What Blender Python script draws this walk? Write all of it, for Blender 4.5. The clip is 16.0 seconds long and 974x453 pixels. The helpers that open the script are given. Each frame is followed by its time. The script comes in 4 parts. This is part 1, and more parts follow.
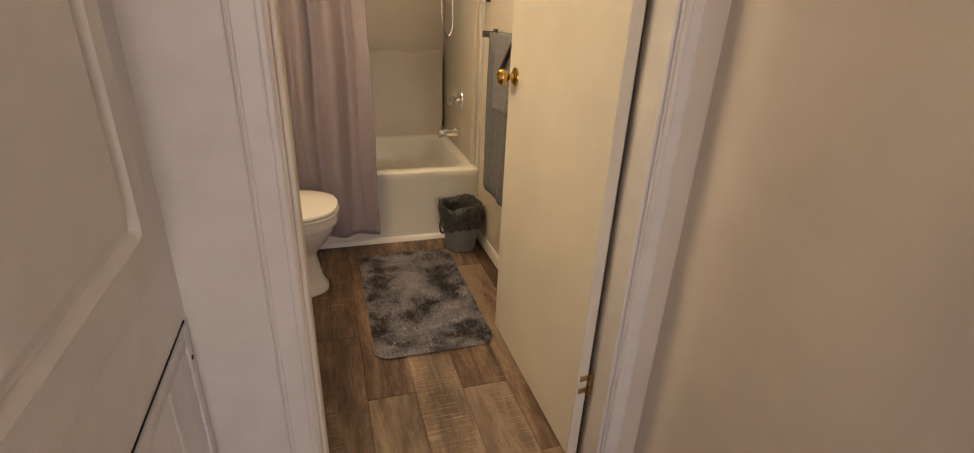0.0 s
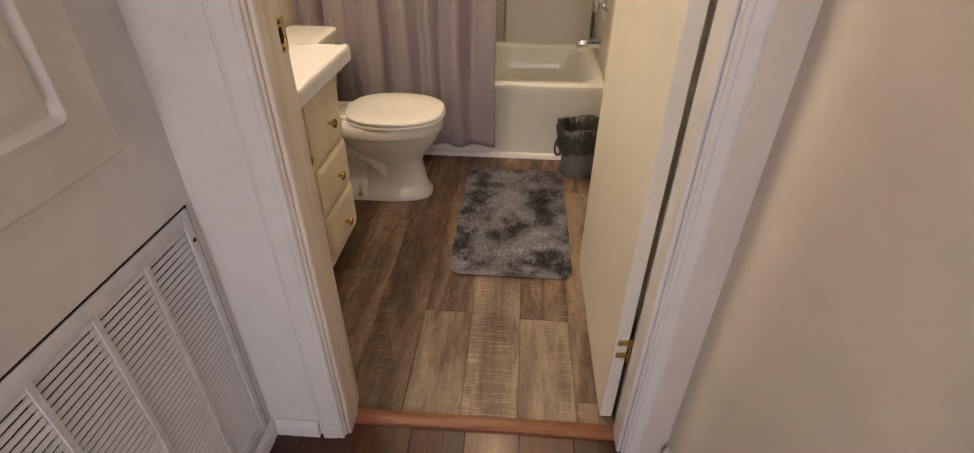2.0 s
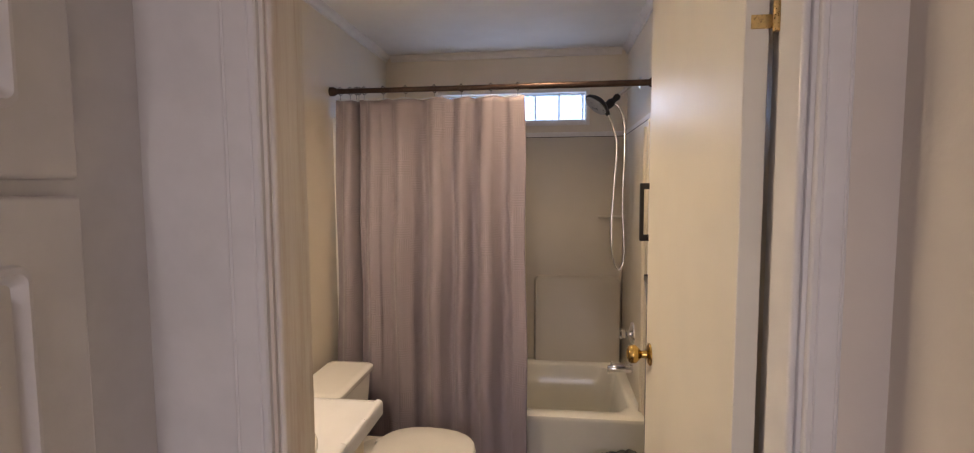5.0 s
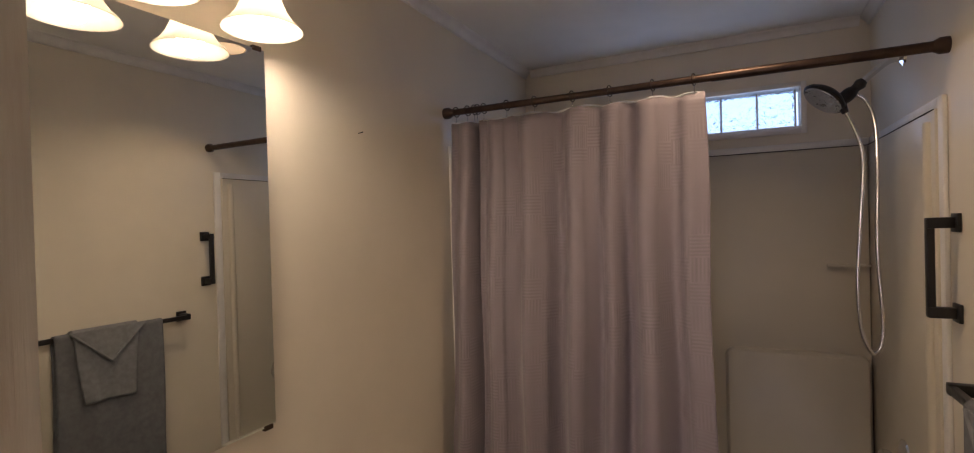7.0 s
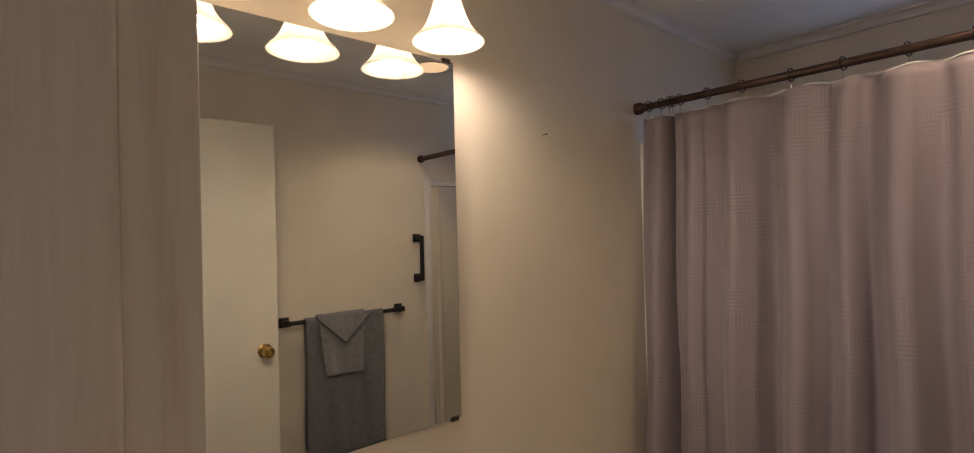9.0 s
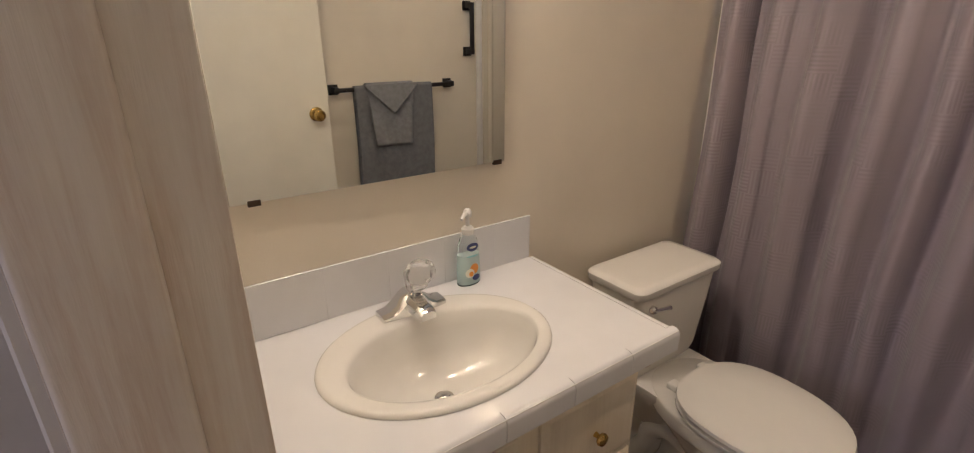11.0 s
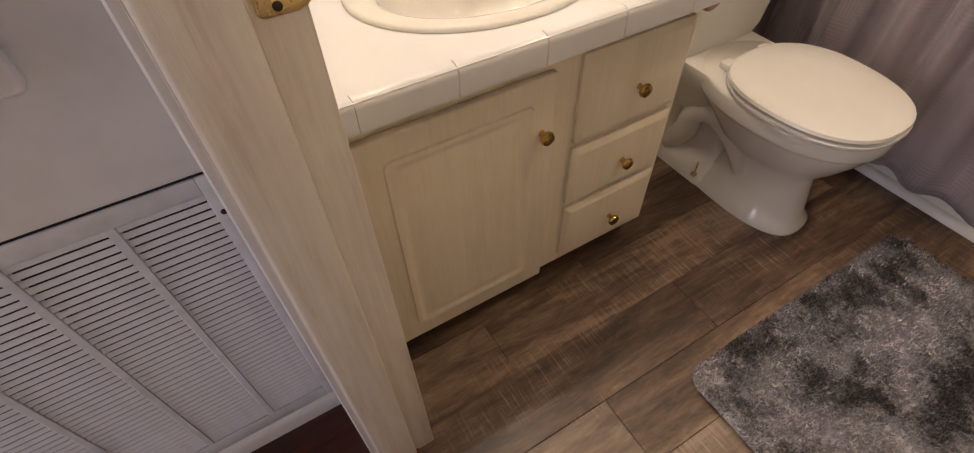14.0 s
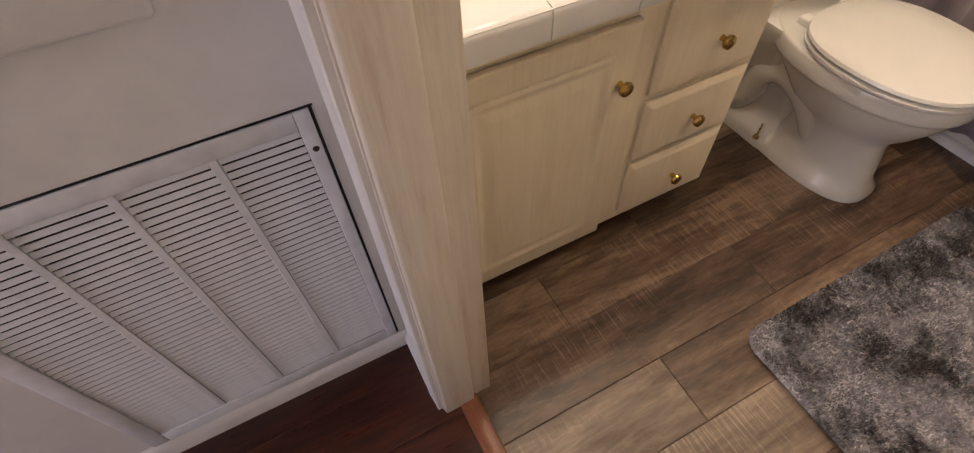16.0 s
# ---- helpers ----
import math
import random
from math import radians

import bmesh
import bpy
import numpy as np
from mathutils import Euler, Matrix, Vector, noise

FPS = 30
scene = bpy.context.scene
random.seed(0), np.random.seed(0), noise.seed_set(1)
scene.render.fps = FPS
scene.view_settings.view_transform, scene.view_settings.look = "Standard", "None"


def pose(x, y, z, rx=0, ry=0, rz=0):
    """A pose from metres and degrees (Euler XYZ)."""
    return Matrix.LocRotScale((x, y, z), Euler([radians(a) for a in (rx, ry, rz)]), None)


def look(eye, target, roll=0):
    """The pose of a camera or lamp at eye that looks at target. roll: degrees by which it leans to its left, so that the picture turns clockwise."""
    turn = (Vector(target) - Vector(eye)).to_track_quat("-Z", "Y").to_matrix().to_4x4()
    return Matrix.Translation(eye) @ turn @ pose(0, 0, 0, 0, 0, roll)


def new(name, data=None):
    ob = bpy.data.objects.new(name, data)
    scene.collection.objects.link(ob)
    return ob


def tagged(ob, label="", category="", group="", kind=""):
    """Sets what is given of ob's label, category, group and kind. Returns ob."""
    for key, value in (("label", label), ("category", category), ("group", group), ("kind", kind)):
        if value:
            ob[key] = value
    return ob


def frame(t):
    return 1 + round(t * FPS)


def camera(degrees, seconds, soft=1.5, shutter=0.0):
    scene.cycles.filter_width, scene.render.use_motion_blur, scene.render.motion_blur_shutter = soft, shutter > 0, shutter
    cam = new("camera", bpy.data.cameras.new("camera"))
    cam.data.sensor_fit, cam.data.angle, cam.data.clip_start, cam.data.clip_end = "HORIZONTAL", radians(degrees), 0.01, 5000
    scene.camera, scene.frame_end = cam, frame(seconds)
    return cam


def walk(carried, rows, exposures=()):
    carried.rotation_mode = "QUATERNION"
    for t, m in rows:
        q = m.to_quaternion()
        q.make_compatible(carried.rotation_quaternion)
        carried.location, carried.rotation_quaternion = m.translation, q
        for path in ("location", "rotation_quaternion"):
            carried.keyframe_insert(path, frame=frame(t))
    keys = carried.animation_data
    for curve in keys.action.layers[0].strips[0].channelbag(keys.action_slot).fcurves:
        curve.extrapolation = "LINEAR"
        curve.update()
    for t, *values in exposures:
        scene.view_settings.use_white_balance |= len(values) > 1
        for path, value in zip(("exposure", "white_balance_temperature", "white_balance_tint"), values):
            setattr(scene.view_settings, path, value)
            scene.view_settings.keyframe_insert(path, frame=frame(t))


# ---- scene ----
cam = camera(87.3, 16.0, soft=1.1)
PATH = [
    (0, (0.047, 0.147, 1.284), (0.622, 1.879, 0.466), 2.7),
    (0.5, (0.192, 0.257, 1.246), (0.554, 1.888, 0.146), 2.1),
    (1, (0.338, 0.229, 1.242), (0.454, 1.853, 0.081), 3.0),
    (1.5, (0.396, 0.229, 1.239), (0.363, 1.827, 0.037), 2.0),
    (2, (0.405, 0.239, 1.256), (0.302, 1.891, 0.134), 0.7),
    (2.5, (0.409, 0.254, 1.318), (0.261, 2.051, 0.453), 0.5),
    (3, (0.41, 0.259, 1.374), (0.221, 2.137, 0.712), 0.7),
    (3.5, (0.405, 0.254, 1.404), (0.196, 2.17, 0.87), 0.6),
    (4, (0.399, 0.257, 1.436), (0.181, 2.2, 1.013), 0.4),
    (4.5, (0.397, 0.264, 1.487), (0.172, 2.237, 1.245), 0.0),
    (7, (0.352, 1.012, 1.555), (-0.532, 2.806, 1.537), -1.6),
    (7.5, (0.368, 1.053, 1.565), (-0.867, 2.625, 1.6), -2.4),
    (8, (0.371, 1.053, 1.592), (-1.051, 2.45, 1.755), -3.1),
    (10.5, (0.346, 1.131, 1.414), (-1.209, 2.283, 0.911), -1.2),
    (11, (0.347, 1.118, 1.384), (-1.181, 2.196, 0.674), -0.3),
    (11.5, (0.346, 1.104, 1.361), (-1.142, 2.143, 0.522), 0.8),
    (12, (0.354, 1.098, 1.313), (-1.078, 2.077, 0.318), 0.6),
    (12.5, (0.37, 1.086, 1.285), (-1.013, 1.985, 0.153), 0.4),
    (13, (0.38, 1.081, 1.248), (-0.931, 1.886, -0.03), -0.2),
    (13.5, (0.386, 1.081, 1.214), (-0.835, 1.799, -0.198), -0.8),
    (14, (0.392, 1.084, 1.183), (-0.749, 1.734, -0.325), -1.8),
    (14.5, (0.397, 1.085, 1.169), (-0.699, 1.7, -0.387), -2.7),
    (15, (0.397, 1.084, 1.167), (-0.678, 1.69, -0.406), -3.2),
    (15.5, (0.391, 1.064, 1.168), (-0.669, 1.658, -0.42), -2.6),
    (16, (0.366, 0.997, 1.169), (-0.726, 1.508, -0.426), -3.1),
]
EXPO = [(0.0, 0.54, 7500, 11), (0.5, 0.72, 6800, 10), (1.5, 0.84, 6600, 10), (2.5, 0.80, 6450, 11), (3.0, 0.58, 6450, 11), (4.5, 0.5, 6400, 14), (7.0, -0.40, 6200, 16), (8.2, -0.28, 6200, 16), (10.4, -0.6, 6000, 17), (11.0, 0.12, 5800, 14), (12.5, 0.42, 5700, 13), (14.5, 0.82, 6100, 14), (16.0, 0.90, 6100, 14)]
walk(cam, [(t, look(eye, target, roll)) for t, eye, target, roll in PATH], EXPO)

# ---- plan, metres ----
XL, XR = -0.676, 0.855          # bathroom side walls
YD0, YD1, YF = 1.045, 1.160, 3.62   # door wall (hall face, bath face), far wall
ZC = 2.365                      # ceiling
HL, HR, HB = -0.222, 0.826, -2.2     # hall side walls and rear wall
JL, JR, JT = -0.019, 0.716, 2.056   # jamb faces and head
TY = 2.772                      # tub apron

# ---- light ----
world = bpy.data.worlds.new("sky")
scene.world = world
world.use_nodes = True
wn = world.node_tree
sky = wn.nodes.new("ShaderNodeTexSky")
sky.sky_type, sky.sun_disc = "NISHITA", False
sky.sun_elevation, sky.sun_rotation = radians(35), radians(150)
wn.links.new(sky.outputs[0], wn.nodes["Background"].inputs[0])
wn.nodes["Background"].inputs[1].default_value = 0.15
sun = new("sun", bpy.data.lights.new("sun", "SUN"))
sun.data.energy, sun.data.angle, sun.data.color = 2.0, radians(0.5), (1.0, 0.95, 0.88)
sun.matrix_world = look((2, -6, 6), (0, 2, 0))

LAMP_Y = (1.312, 1.545, 1.778)
for ly in LAMP_Y:
    b = new("bulb_light", bpy.data.lights.new("bulb_light", "POINT"))
    b.data.energy, b.data.color, b.data.shadow_soft_size = 8.4, (1.0, 0.80, 0.57), 0.03
    b.location = (-0.54, ly, 1.989)
dome = new("ceiling_lamp_light", bpy.data.lights.new("ceiling_lamp_light", "AREA"))
dome.data.shape, dome.data.size = "DISK", 0.15
dome.data.energy, dome.data.color = 3.8, (1.0, 0.73, 0.45)
dome.data.spread = radians(125)
dome.matrix_world = look((0.34, 2.50, ZC - 0.030), (0.34, 2.5001, 0))
day = new("hall_window_light", bpy.data.lights.new("hall_window_light", "AREA"))
day.data.shape, day.data.size, day.data.size_y = "RECTANGLE", 0.80, 1.4
day.data.energy, day.data.color = 13.0, (0.96, 0.84, 0.90)
day.matrix_world = look((0.285, HB - 0.02, 1.25), (0.285, 3, 1.25))
day2 = new("bath_window_light", bpy.data.lights.new("bath_window_light", "AREA"))
day2.data.shape, day2.data.size, day2.data.size_y = "RECTANGLE", 0.9, 0.17
day2.data.energy, day2.data.color = 1.1, (0.55, 0.70, 1.0)
day2.matrix_world = look((0.14, YF + 0.005, 2.02), (0.14, 0, 1.9))

# ---- materials ----
def nodes(name):
    m = bpy.data.materials.new(name)
    m.use_nodes = True
    t = m.node_tree
    return m, t, t.nodes["Principled BSDF"]


def mathn(t, op, a, b=None):
    n = t.nodes.new("ShaderNodeMath")
    n.operation = op
    for i, v in enumerate((a, b)):
        if v is None:
            continue
        if isinstance(v, (int, float)):
            n.inputs[i].default_value = v
        else:
            t.links.new(v, n.inputs[i])
    return n.outputs[0]


def mixc(t, f, a, b):
    n = t.nodes.new("ShaderNodeMix")
    n.data_type = "RGBA"
    for k, v in ((0, f), (6, a), (7, b)):
        if isinstance(v, (int, float)):
            n.inputs[k].default_value = v
        elif isinstance(v, tuple):
            n.inputs[k].default_value = (*v, 1)
        else:
            t.links.new(v, n.inputs[k])
    return n.outputs[2]


def coords(t, scale=(1, 1, 1)):
    c = t.nodes.new("ShaderNodeTexCoord")
    mp = t.nodes.new("ShaderNodeMapping")
    mp.inputs["Scale"].default_value = scale
    t.links.new(c.outputs["Object"], mp.inputs[0])
    return mp.outputs[0]


def noisen(t, vec, scale, detail=4, rough=0.55, distort=0.0):
    n = t.nodes.new("ShaderNodeTexNoise")
    n.inputs["Scale"].default_value, n.inputs["Detail"].default_value = scale, detail
    n.inputs["Roughness"].default_value, n.inputs["Distortion"].default_value = rough, distort
    t.links.new(vec, n.inputs["Vector"])
    return n.outputs[0]


def ramp(t, f, *stops):
    r = t.nodes.new("ShaderNodeValToRGB")
    e = r.color_ramp.elements
    while len(e) < len(stops):
        e.new(0.5)
    for el, (p, c) in zip(e, stops):
        el.position, el.color = p, (*c, 1) if isinstance(c, tuple) else (c, c, c, 1)
    t.links.new(f, r.inputs[0])
    return r.outputs[0]


def bump(t, bs, h, strength, dist=0.01):
    b = t.nodes.new("ShaderNodeBump")
    b.inputs["Strength"].default_value, b.inputs["Distance"].default_value = strength, dist
    t.links.new(h, b.inputs["Height"])
    t.links.new(b.outputs[0], bs.inputs["Normal"])


def plain(name, col, rough=0.5, metal=0.0, vary=0.06, scale=9, bstr=0.0, bscale=120, dark=None, spec=None):
    """A coat with faint blotches, roughness variation and fine relief."""
    m, t, bs = nodes(name)
    v = coords(t)
    n = noisen(t, v, scale)
    d = dark or tuple(c * (1 - 3 * vary) for c in col)
    t.links.new(ramp(t, n, (0.3, d), (0.65, col)), bs.inputs["Base Color"])
    bs.inputs["Metallic"].default_value = metal
    t.links.new(ramp(t, noisen(t, v, scale * 4), (0.3, max(rough - 0.06, 0.02)), (0.7, min(rough + 0.06, 1))), bs.inputs["Roughness"])
    if spec is not None:
        bs.inputs["Specular IOR Level"].default_value = spec
    if bstr:
        bump(t, bs, noisen(t, v, bscale, 3), bstr, 0.004)
    return m


def wood(name, dark, mid, light, rough, stretch=(14, 1.0, 14), random_amount=0.5, bstr=0.15, coat=0.0, blotch=2.0, saw=0.0, rings=0.0, ring_count=60.0):
    """Grain along the piece, its own shade for each piece."""
    m, t, bs = nodes(name)
    info = t.nodes.new("ShaderNodeObjectInfo")
    geo = t.nodes.new("ShaderNodeNewGeometry")
    vm = t.nodes.new("ShaderNodeVectorMath")
    vm.operation = "MULTIPLY"
    vm.inputs[1].default_value = stretch
    t.links.new(geo.outputs["Position"], vm.inputs[0])
    cmb = t.nodes.new("ShaderNodeCombineXYZ")
    off = mathn(t, "MULTIPLY", info.outputs["Random"], 37.0)
    for i in range(3):
        t.links.new(off, cmb.inputs[i])
    va = t.nodes.new("ShaderNodeVectorMath")
    t.links.new(vm.outputs[0], va.inputs[0])
    t.links.new(cmb.outputs[0], va.inputs[1])
    g1 = noisen(t, va.outputs[0], 1.6, 6, 0.62, 1.4)
    g2 = noisen(t, va.outputs[0], 9.0, 5, 0.7, 0.4)
    bl = noisen(t, va.outputs[0], 0.35 * blotch, 2, 0.5)
    g = mathn(t, "ADD", mathn(t, "MULTIPLY", g1, 0.55), mathn(t, "MULTIPLY", g2, 0.45))
    g = mathn(t, "ADD", g, mathn(t, "MULTIPLY", mathn(t, "SUBTRACT", bl, 0.5), 0.45))
    g = mathn(t, "ADD", g, mathn(t, "MULTIPLY", mathn(t, "SUBTRACT", info.outputs["Random"], 0.5), random_amount * 0.4))
    if rings:
        # nested growth rings: level lines of a slow field drawn out along the grain
        slow = noisen(t, va.outputs[0], 0.42, 2, 0.45, 0.5)
        line = mathn(t, "SINE", mathn(t, "MULTIPLY", slow, ring_count))
        line = ramp(t, mathn(t, "ADD", mathn(t, "MULTIPLY", line, 0.5), 0.5), (0.0, 0.0), (0.55, 0.5), (1.0, 1.0))
        g = mathn(t, "ADD", g, mathn(t, "MULTIPLY", mathn(t, "SUBTRACT", line, 0.5), rings))
    if saw:
        vs = t.nodes.new("ShaderNodeVectorMath")
        vs.operation = "MULTIPLY"
        vs.inputs[1].default_value = (9, 150, 9)
        t.links.new(geo.outputs["Position"], vs.inputs[0])
        cut = ramp(t, noisen(t, vs.outputs[0], 1.0, 3, 0.6), (0.50, 0.0), (0.66, 1.0))
        where = ramp(t, noisen(t, va.outputs[0], 0.8, 2), (0.48, 0.0), (0.60, 1.0))
        g = mathn(t, "ADD", g, mathn(t, "MULTIPLY", mathn(t, "MULTIPLY", cut, where), saw))
    t.links.new(ramp(t, g, (0.32, dark), (0.5, mid), (0.68, light)), bs.inputs["Base Color"])
    t.links.new(ramp(t, g2, (0.3, rough + 0.08), (0.7, max(rough - 0.06, 0.05))), bs.inputs["Roughness"])
    bs.inputs["Coat Weight"].default_value = coat
    bs.inputs["Coat Roughness"].default_value = 0.12
    bump(t, bs, g2, bstr, 0.003)
    return m


M_WALL = plain("wall_paint", (0.71, 0.65, 0.55), 0.42, vary=0.025, scale=3, bstr=0.08, bscale=260)
M_HALL = plain("hall_wall_paint", (0.68, 0.62, 0.545), 0.5, vary=0.03, scale=4, bstr=0.10, bscale=90)
M_CEIL = plain("ceiling_paint", (0.84, 0.83, 0.81), 0.75, vary=0.02, scale=5, bstr=0.2, bscale=45)
M_WHITE = plain("white_trim_paint", (0.74, 0.72, 0.70), 0.4, vary=0.03, scale=12, bstr=0.06, bscale=90)
M_DOOR = plain("door_paint", (0.77, 0.73, 0.63), 0.38, vary=0.02, scale=5, bstr=0.05, bscale=160)
M_CAB = wood("cream_cabinet", (0.68, 0.605, 0.475), (0.74, 0.665, 0.53), (0.77, 0.70, 0.565), 0.42, stretch=(14, 14, 1.0), random_amount=0.15, bstr=0.08)
M_JAMB = wood("whitewashed_oak", (0.58, 0.475, 0.39), (0.70, 0.64, 0.56), (0.77, 0.725, 0.65), 0.5, stretch=(13, 13, 0.8), random_amount=0.1, bstr=0.2, rings=0.16, ring_count=48.0)
M_FLOOR = wood("brown_vinyl_plank", (0.046, 0.026, 0.016), (0.138, 0.086, 0.054), (0.290, 0.205, 0.140), 0.44, stretch=(9, 1.5, 9), random_amount=0.5, bstr=0.25, saw=0.18, rings=0.10, ring_count=40.0)
# lighter copy of the plank, with the doorway's brighter light in its colour
M_FLOOR_PALE_LIT = wood("pale_lit_brown_vinyl_plank", (0.095, 0.064, 0.044), (0.195, 0.141, 0.100), (0.325, 0.252, 0.186), 0.44, stretch=(9, 1.5, 9), random_amount=0.3, bstr=0.25, saw=0.22, rings=0.12, ring_count=40.0)
M_HFLOOR = wood("dark_red_hardwood", (0.022, 0.006, 0.003), (0.070, 0.019, 0.009), (0.130, 0.038, 0.018), 0.31, stretch=(16, 1.2, 16), random_amount=0.4, bstr=0.08, coat=0.05)
M_THR = wood("red_oak_strip", (0.11, 0.035, 0.016), (0.20, 0.07, 0.032), (0.27, 0.11, 0.055), 0.35, stretch=(1.5, 20, 20), random_amount=0.2)
M_JOINT = plain("dark_joint", (0.03, 0.022, 0.018), 0.8)
M_TUB = plain("tub_acrylic", (0.76, 0.74, 0.66), 0.16, vary=0.02, scale=4)
M_SURR = plain("surround_panel", (0.60, 0.55, 0.455), 0.40, vary=0.02, scale=3)
M_CHINA = plain("white_china", (0.70, 0.685, 0.65), 0.09, vary=0.015, scale=5)
M_SEAT = plain("toilet_seat_plastic", (0.71, 0.70, 0.675), 0.20, vary=0.015, scale=6)
M_TILE = plain("white_glazed_tile", (0.69, 0.695, 0.72), 0.10, vary=0.015, scale=8, bstr=0.05, bscale=25)
M_GROUT = plain("grout", (0.72, 0.71, 0.70), 0.6, vary=0.03, scale=60)
M_CHROME = plain("chrome", (0.78, 0.78, 0.78), 0.10, 1.0, vary=0.02)
M_STEEL = plain("steel_wire", (0.6, 0.6, 0.6), 0.25, 1.0, vary=0.05)
M_BRASS = plain("brass", (0.66, 0.44, 0.13), 0.18, 1.0, vary=0.10, scale=40)
M_OLDBRASS = plain("worn_brass", (0.74, 0.54, 0.24), 0.30, 1.0, vary=0.09, scale=60)
M_BLACK = plain("matt_black_metal", (0.022, 0.020, 0.020), 0.42, 0.3, vary=0.1)
M_BRONZE = plain("oil_rubbed_bronze", (0.075, 0.048, 0.036), 0.36, 0.75, vary=0.12, scale=30)
M_RUBBER = plain("grey_nozzle_plate", (0.42, 0.44, 0.48), 0.3, 0.6)
# near-black that puts the shade of gaps and recesses into the colour
M_RECESS_DARK = plain("recess_shadow_black", (0.015, 0.013, 0.012), 0.9)
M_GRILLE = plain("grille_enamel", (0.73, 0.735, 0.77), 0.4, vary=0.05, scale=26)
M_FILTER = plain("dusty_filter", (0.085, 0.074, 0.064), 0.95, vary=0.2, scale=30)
M_BIN = plain("grey_plastic", (0.21, 0.215, 0.22), 0.38)
M_TOWEL = plain("grey_terry", (0.185, 0.190, 0.205), 0.95, vary=0.08, scale=40, bstr=0.9, bscale=420)
M_CLOTH = plain("light_grey_terry", (0.26, 0.265, 0.285), 0.95, vary=0.08, scale=40, bstr=0.9, bscale=420)
M_LINER = plain("curtain_liner", (0.75, 0.75, 0.76), 0.35)
M_WATERCAP = plain("white_plastic", (0.82, 0.81, 0.79), 0.3)
M_NAVY = plain("navy_print", (0.02, 0.035, 0.16), 0.35)
M_ORANGE = plain("orange_print", (0.80, 0.30, 0.03), 0.4)
M_CREAM = plain("cream_print", (0.82, 0.78, 0.66), 0.4)
M_TEAL = plain("teal_print", (0.25, 0.55, 0.58), 0.4)


def curtain_material():
    """Woven check of blocks, lines across in one and along in the next."""
    m, t, bs = nodes("mauve_grey_weave")
    uv = t.nodes.new("ShaderNodeUVMap")
    sep = t.nodes.new("ShaderNodeSeparateXYZ")
    t.links.new(uv.outputs[0], sep.inputs[0])
    u, w = sep.outputs[0], sep.outputs[1]
    cu, cw = mathn(t, "FLOOR", mathn(t, "DIVIDE", u, 0.075)), mathn(t, "FLOOR", mathn(t, "DIVIDE", w, 0.075))
    odd = mathn(t, "MODULO", mathn(t, "ABSOLUTE", mathn(t, "ADD", cu, cw)), 2.0)
    lu = mathn(t, "SINE", mathn(t, "MULTIPLY", u, 2 * math.pi / 0.0115))
    lw = mathn(t, "SINE", mathn(t, "MULTIPLY", w, 2 * math.pi / 0.0115))
    line = mathn(t, "ADD", mathn(t, "MULTIPLY", lu, odd), mathn(t, "MULTIPLY", lw, mathn(t, "SUBTRACT", 1.0, odd)))
    fade = noisen(t, coords(t), 5.0, 2)
    amt = mathn(t, "MULTIPLY", line, ramp(t, fade, (0.47, 0.05), (0.66, 1.0)))
    f = mathn(t, "ADD", mathn(t, "MULTIPLY", amt, 0.24), 0.5)
    t.links.new(mixc(t, f, (0.190, 0.156, 0.182), (0.300, 0.258, 0.292)), bs.inputs["Base Color"])
    bs.inputs["Roughness"].default_value = 0.55
    bs.inputs["Sheen Weight"].default_value = 0.25
    bump(t, bs, amt, 0.14, 0.002)
    return m


def mat_material():
    m, t, bs = nodes("shag_pile")
    geo = t.nodes.new("ShaderNodeNewGeometry")
    n = noisen(t, geo.outputs["Position"], 6.4, 5, 0.62, 0.2)
    f = noisen(t, geo.outputs["Position"], 95.0, 3)
    g = mathn(t, "ADD", n, mathn(t, "MULTIPLY", mathn(t, "SUBTRACT", f, 0.5), 0.34))
    t.links.new(ramp(t, g, (0.37, (0.055, 0.048, 0.047)), (0.435, (0.15, 0.137, 0.139)), (0.500, (0.29, 0.275, 0.288)), (0.63, (0.46, 0.44, 0.465))), bs.inputs["Base Color"])
    bs.inputs["Roughness"].default_value = 0.9
    bs.inputs["Sheen Weight"].default_value = 0.2
    return m


def glass(name, col, rough=0.0, ior=1.45, bstr=0.0, bscale=30, wave=False):
    m, t, bs = nodes(name)
    bs.inputs["Base Color"].default_value = (*col, 1)
    bs.inputs["Transmission Weight"].default_value = 1.0
    bs.inputs["Roughness"].default_value = rough
    bs.inputs["IOR"].default_value = ior
    if bstr:
        bump(t, bs, noisen(t, coords(t), bscale, 2, 0.5, 2.0), bstr, 0.02)
    return m


def shade_material():
    """Alabaster glass that scatters the bulb's light through its wall."""
    m, t, bs = nodes("alabaster_glass")
    n = noisen(t, coords(t), 14, 4, 0.6, 1.5)
    tr = t.nodes.new("ShaderNodeBsdfTranslucent")
    t.links.new(ramp(t, n, (0.3, (0.88, 0.83, 0.75)), (0.7, (0.95, 0.92, 0.87))), tr.inputs[0])
    bs.inputs["Base Color"].default_value = (0.85, 0.8, 0.7, 1)
    bs.inputs["Roughness"].default_value = 0.25
    mx = t.nodes.new("ShaderNodeMixShader")
    mx.inputs[0].default_value = 0.65
    t.links.new(bs.outputs[0], mx.inputs[1])
    t.links.new(tr.outputs[0], mx.inputs[2])
    t.links.new(mx.outputs[0], t.nodes["Material Output"].inputs[0])
    return m


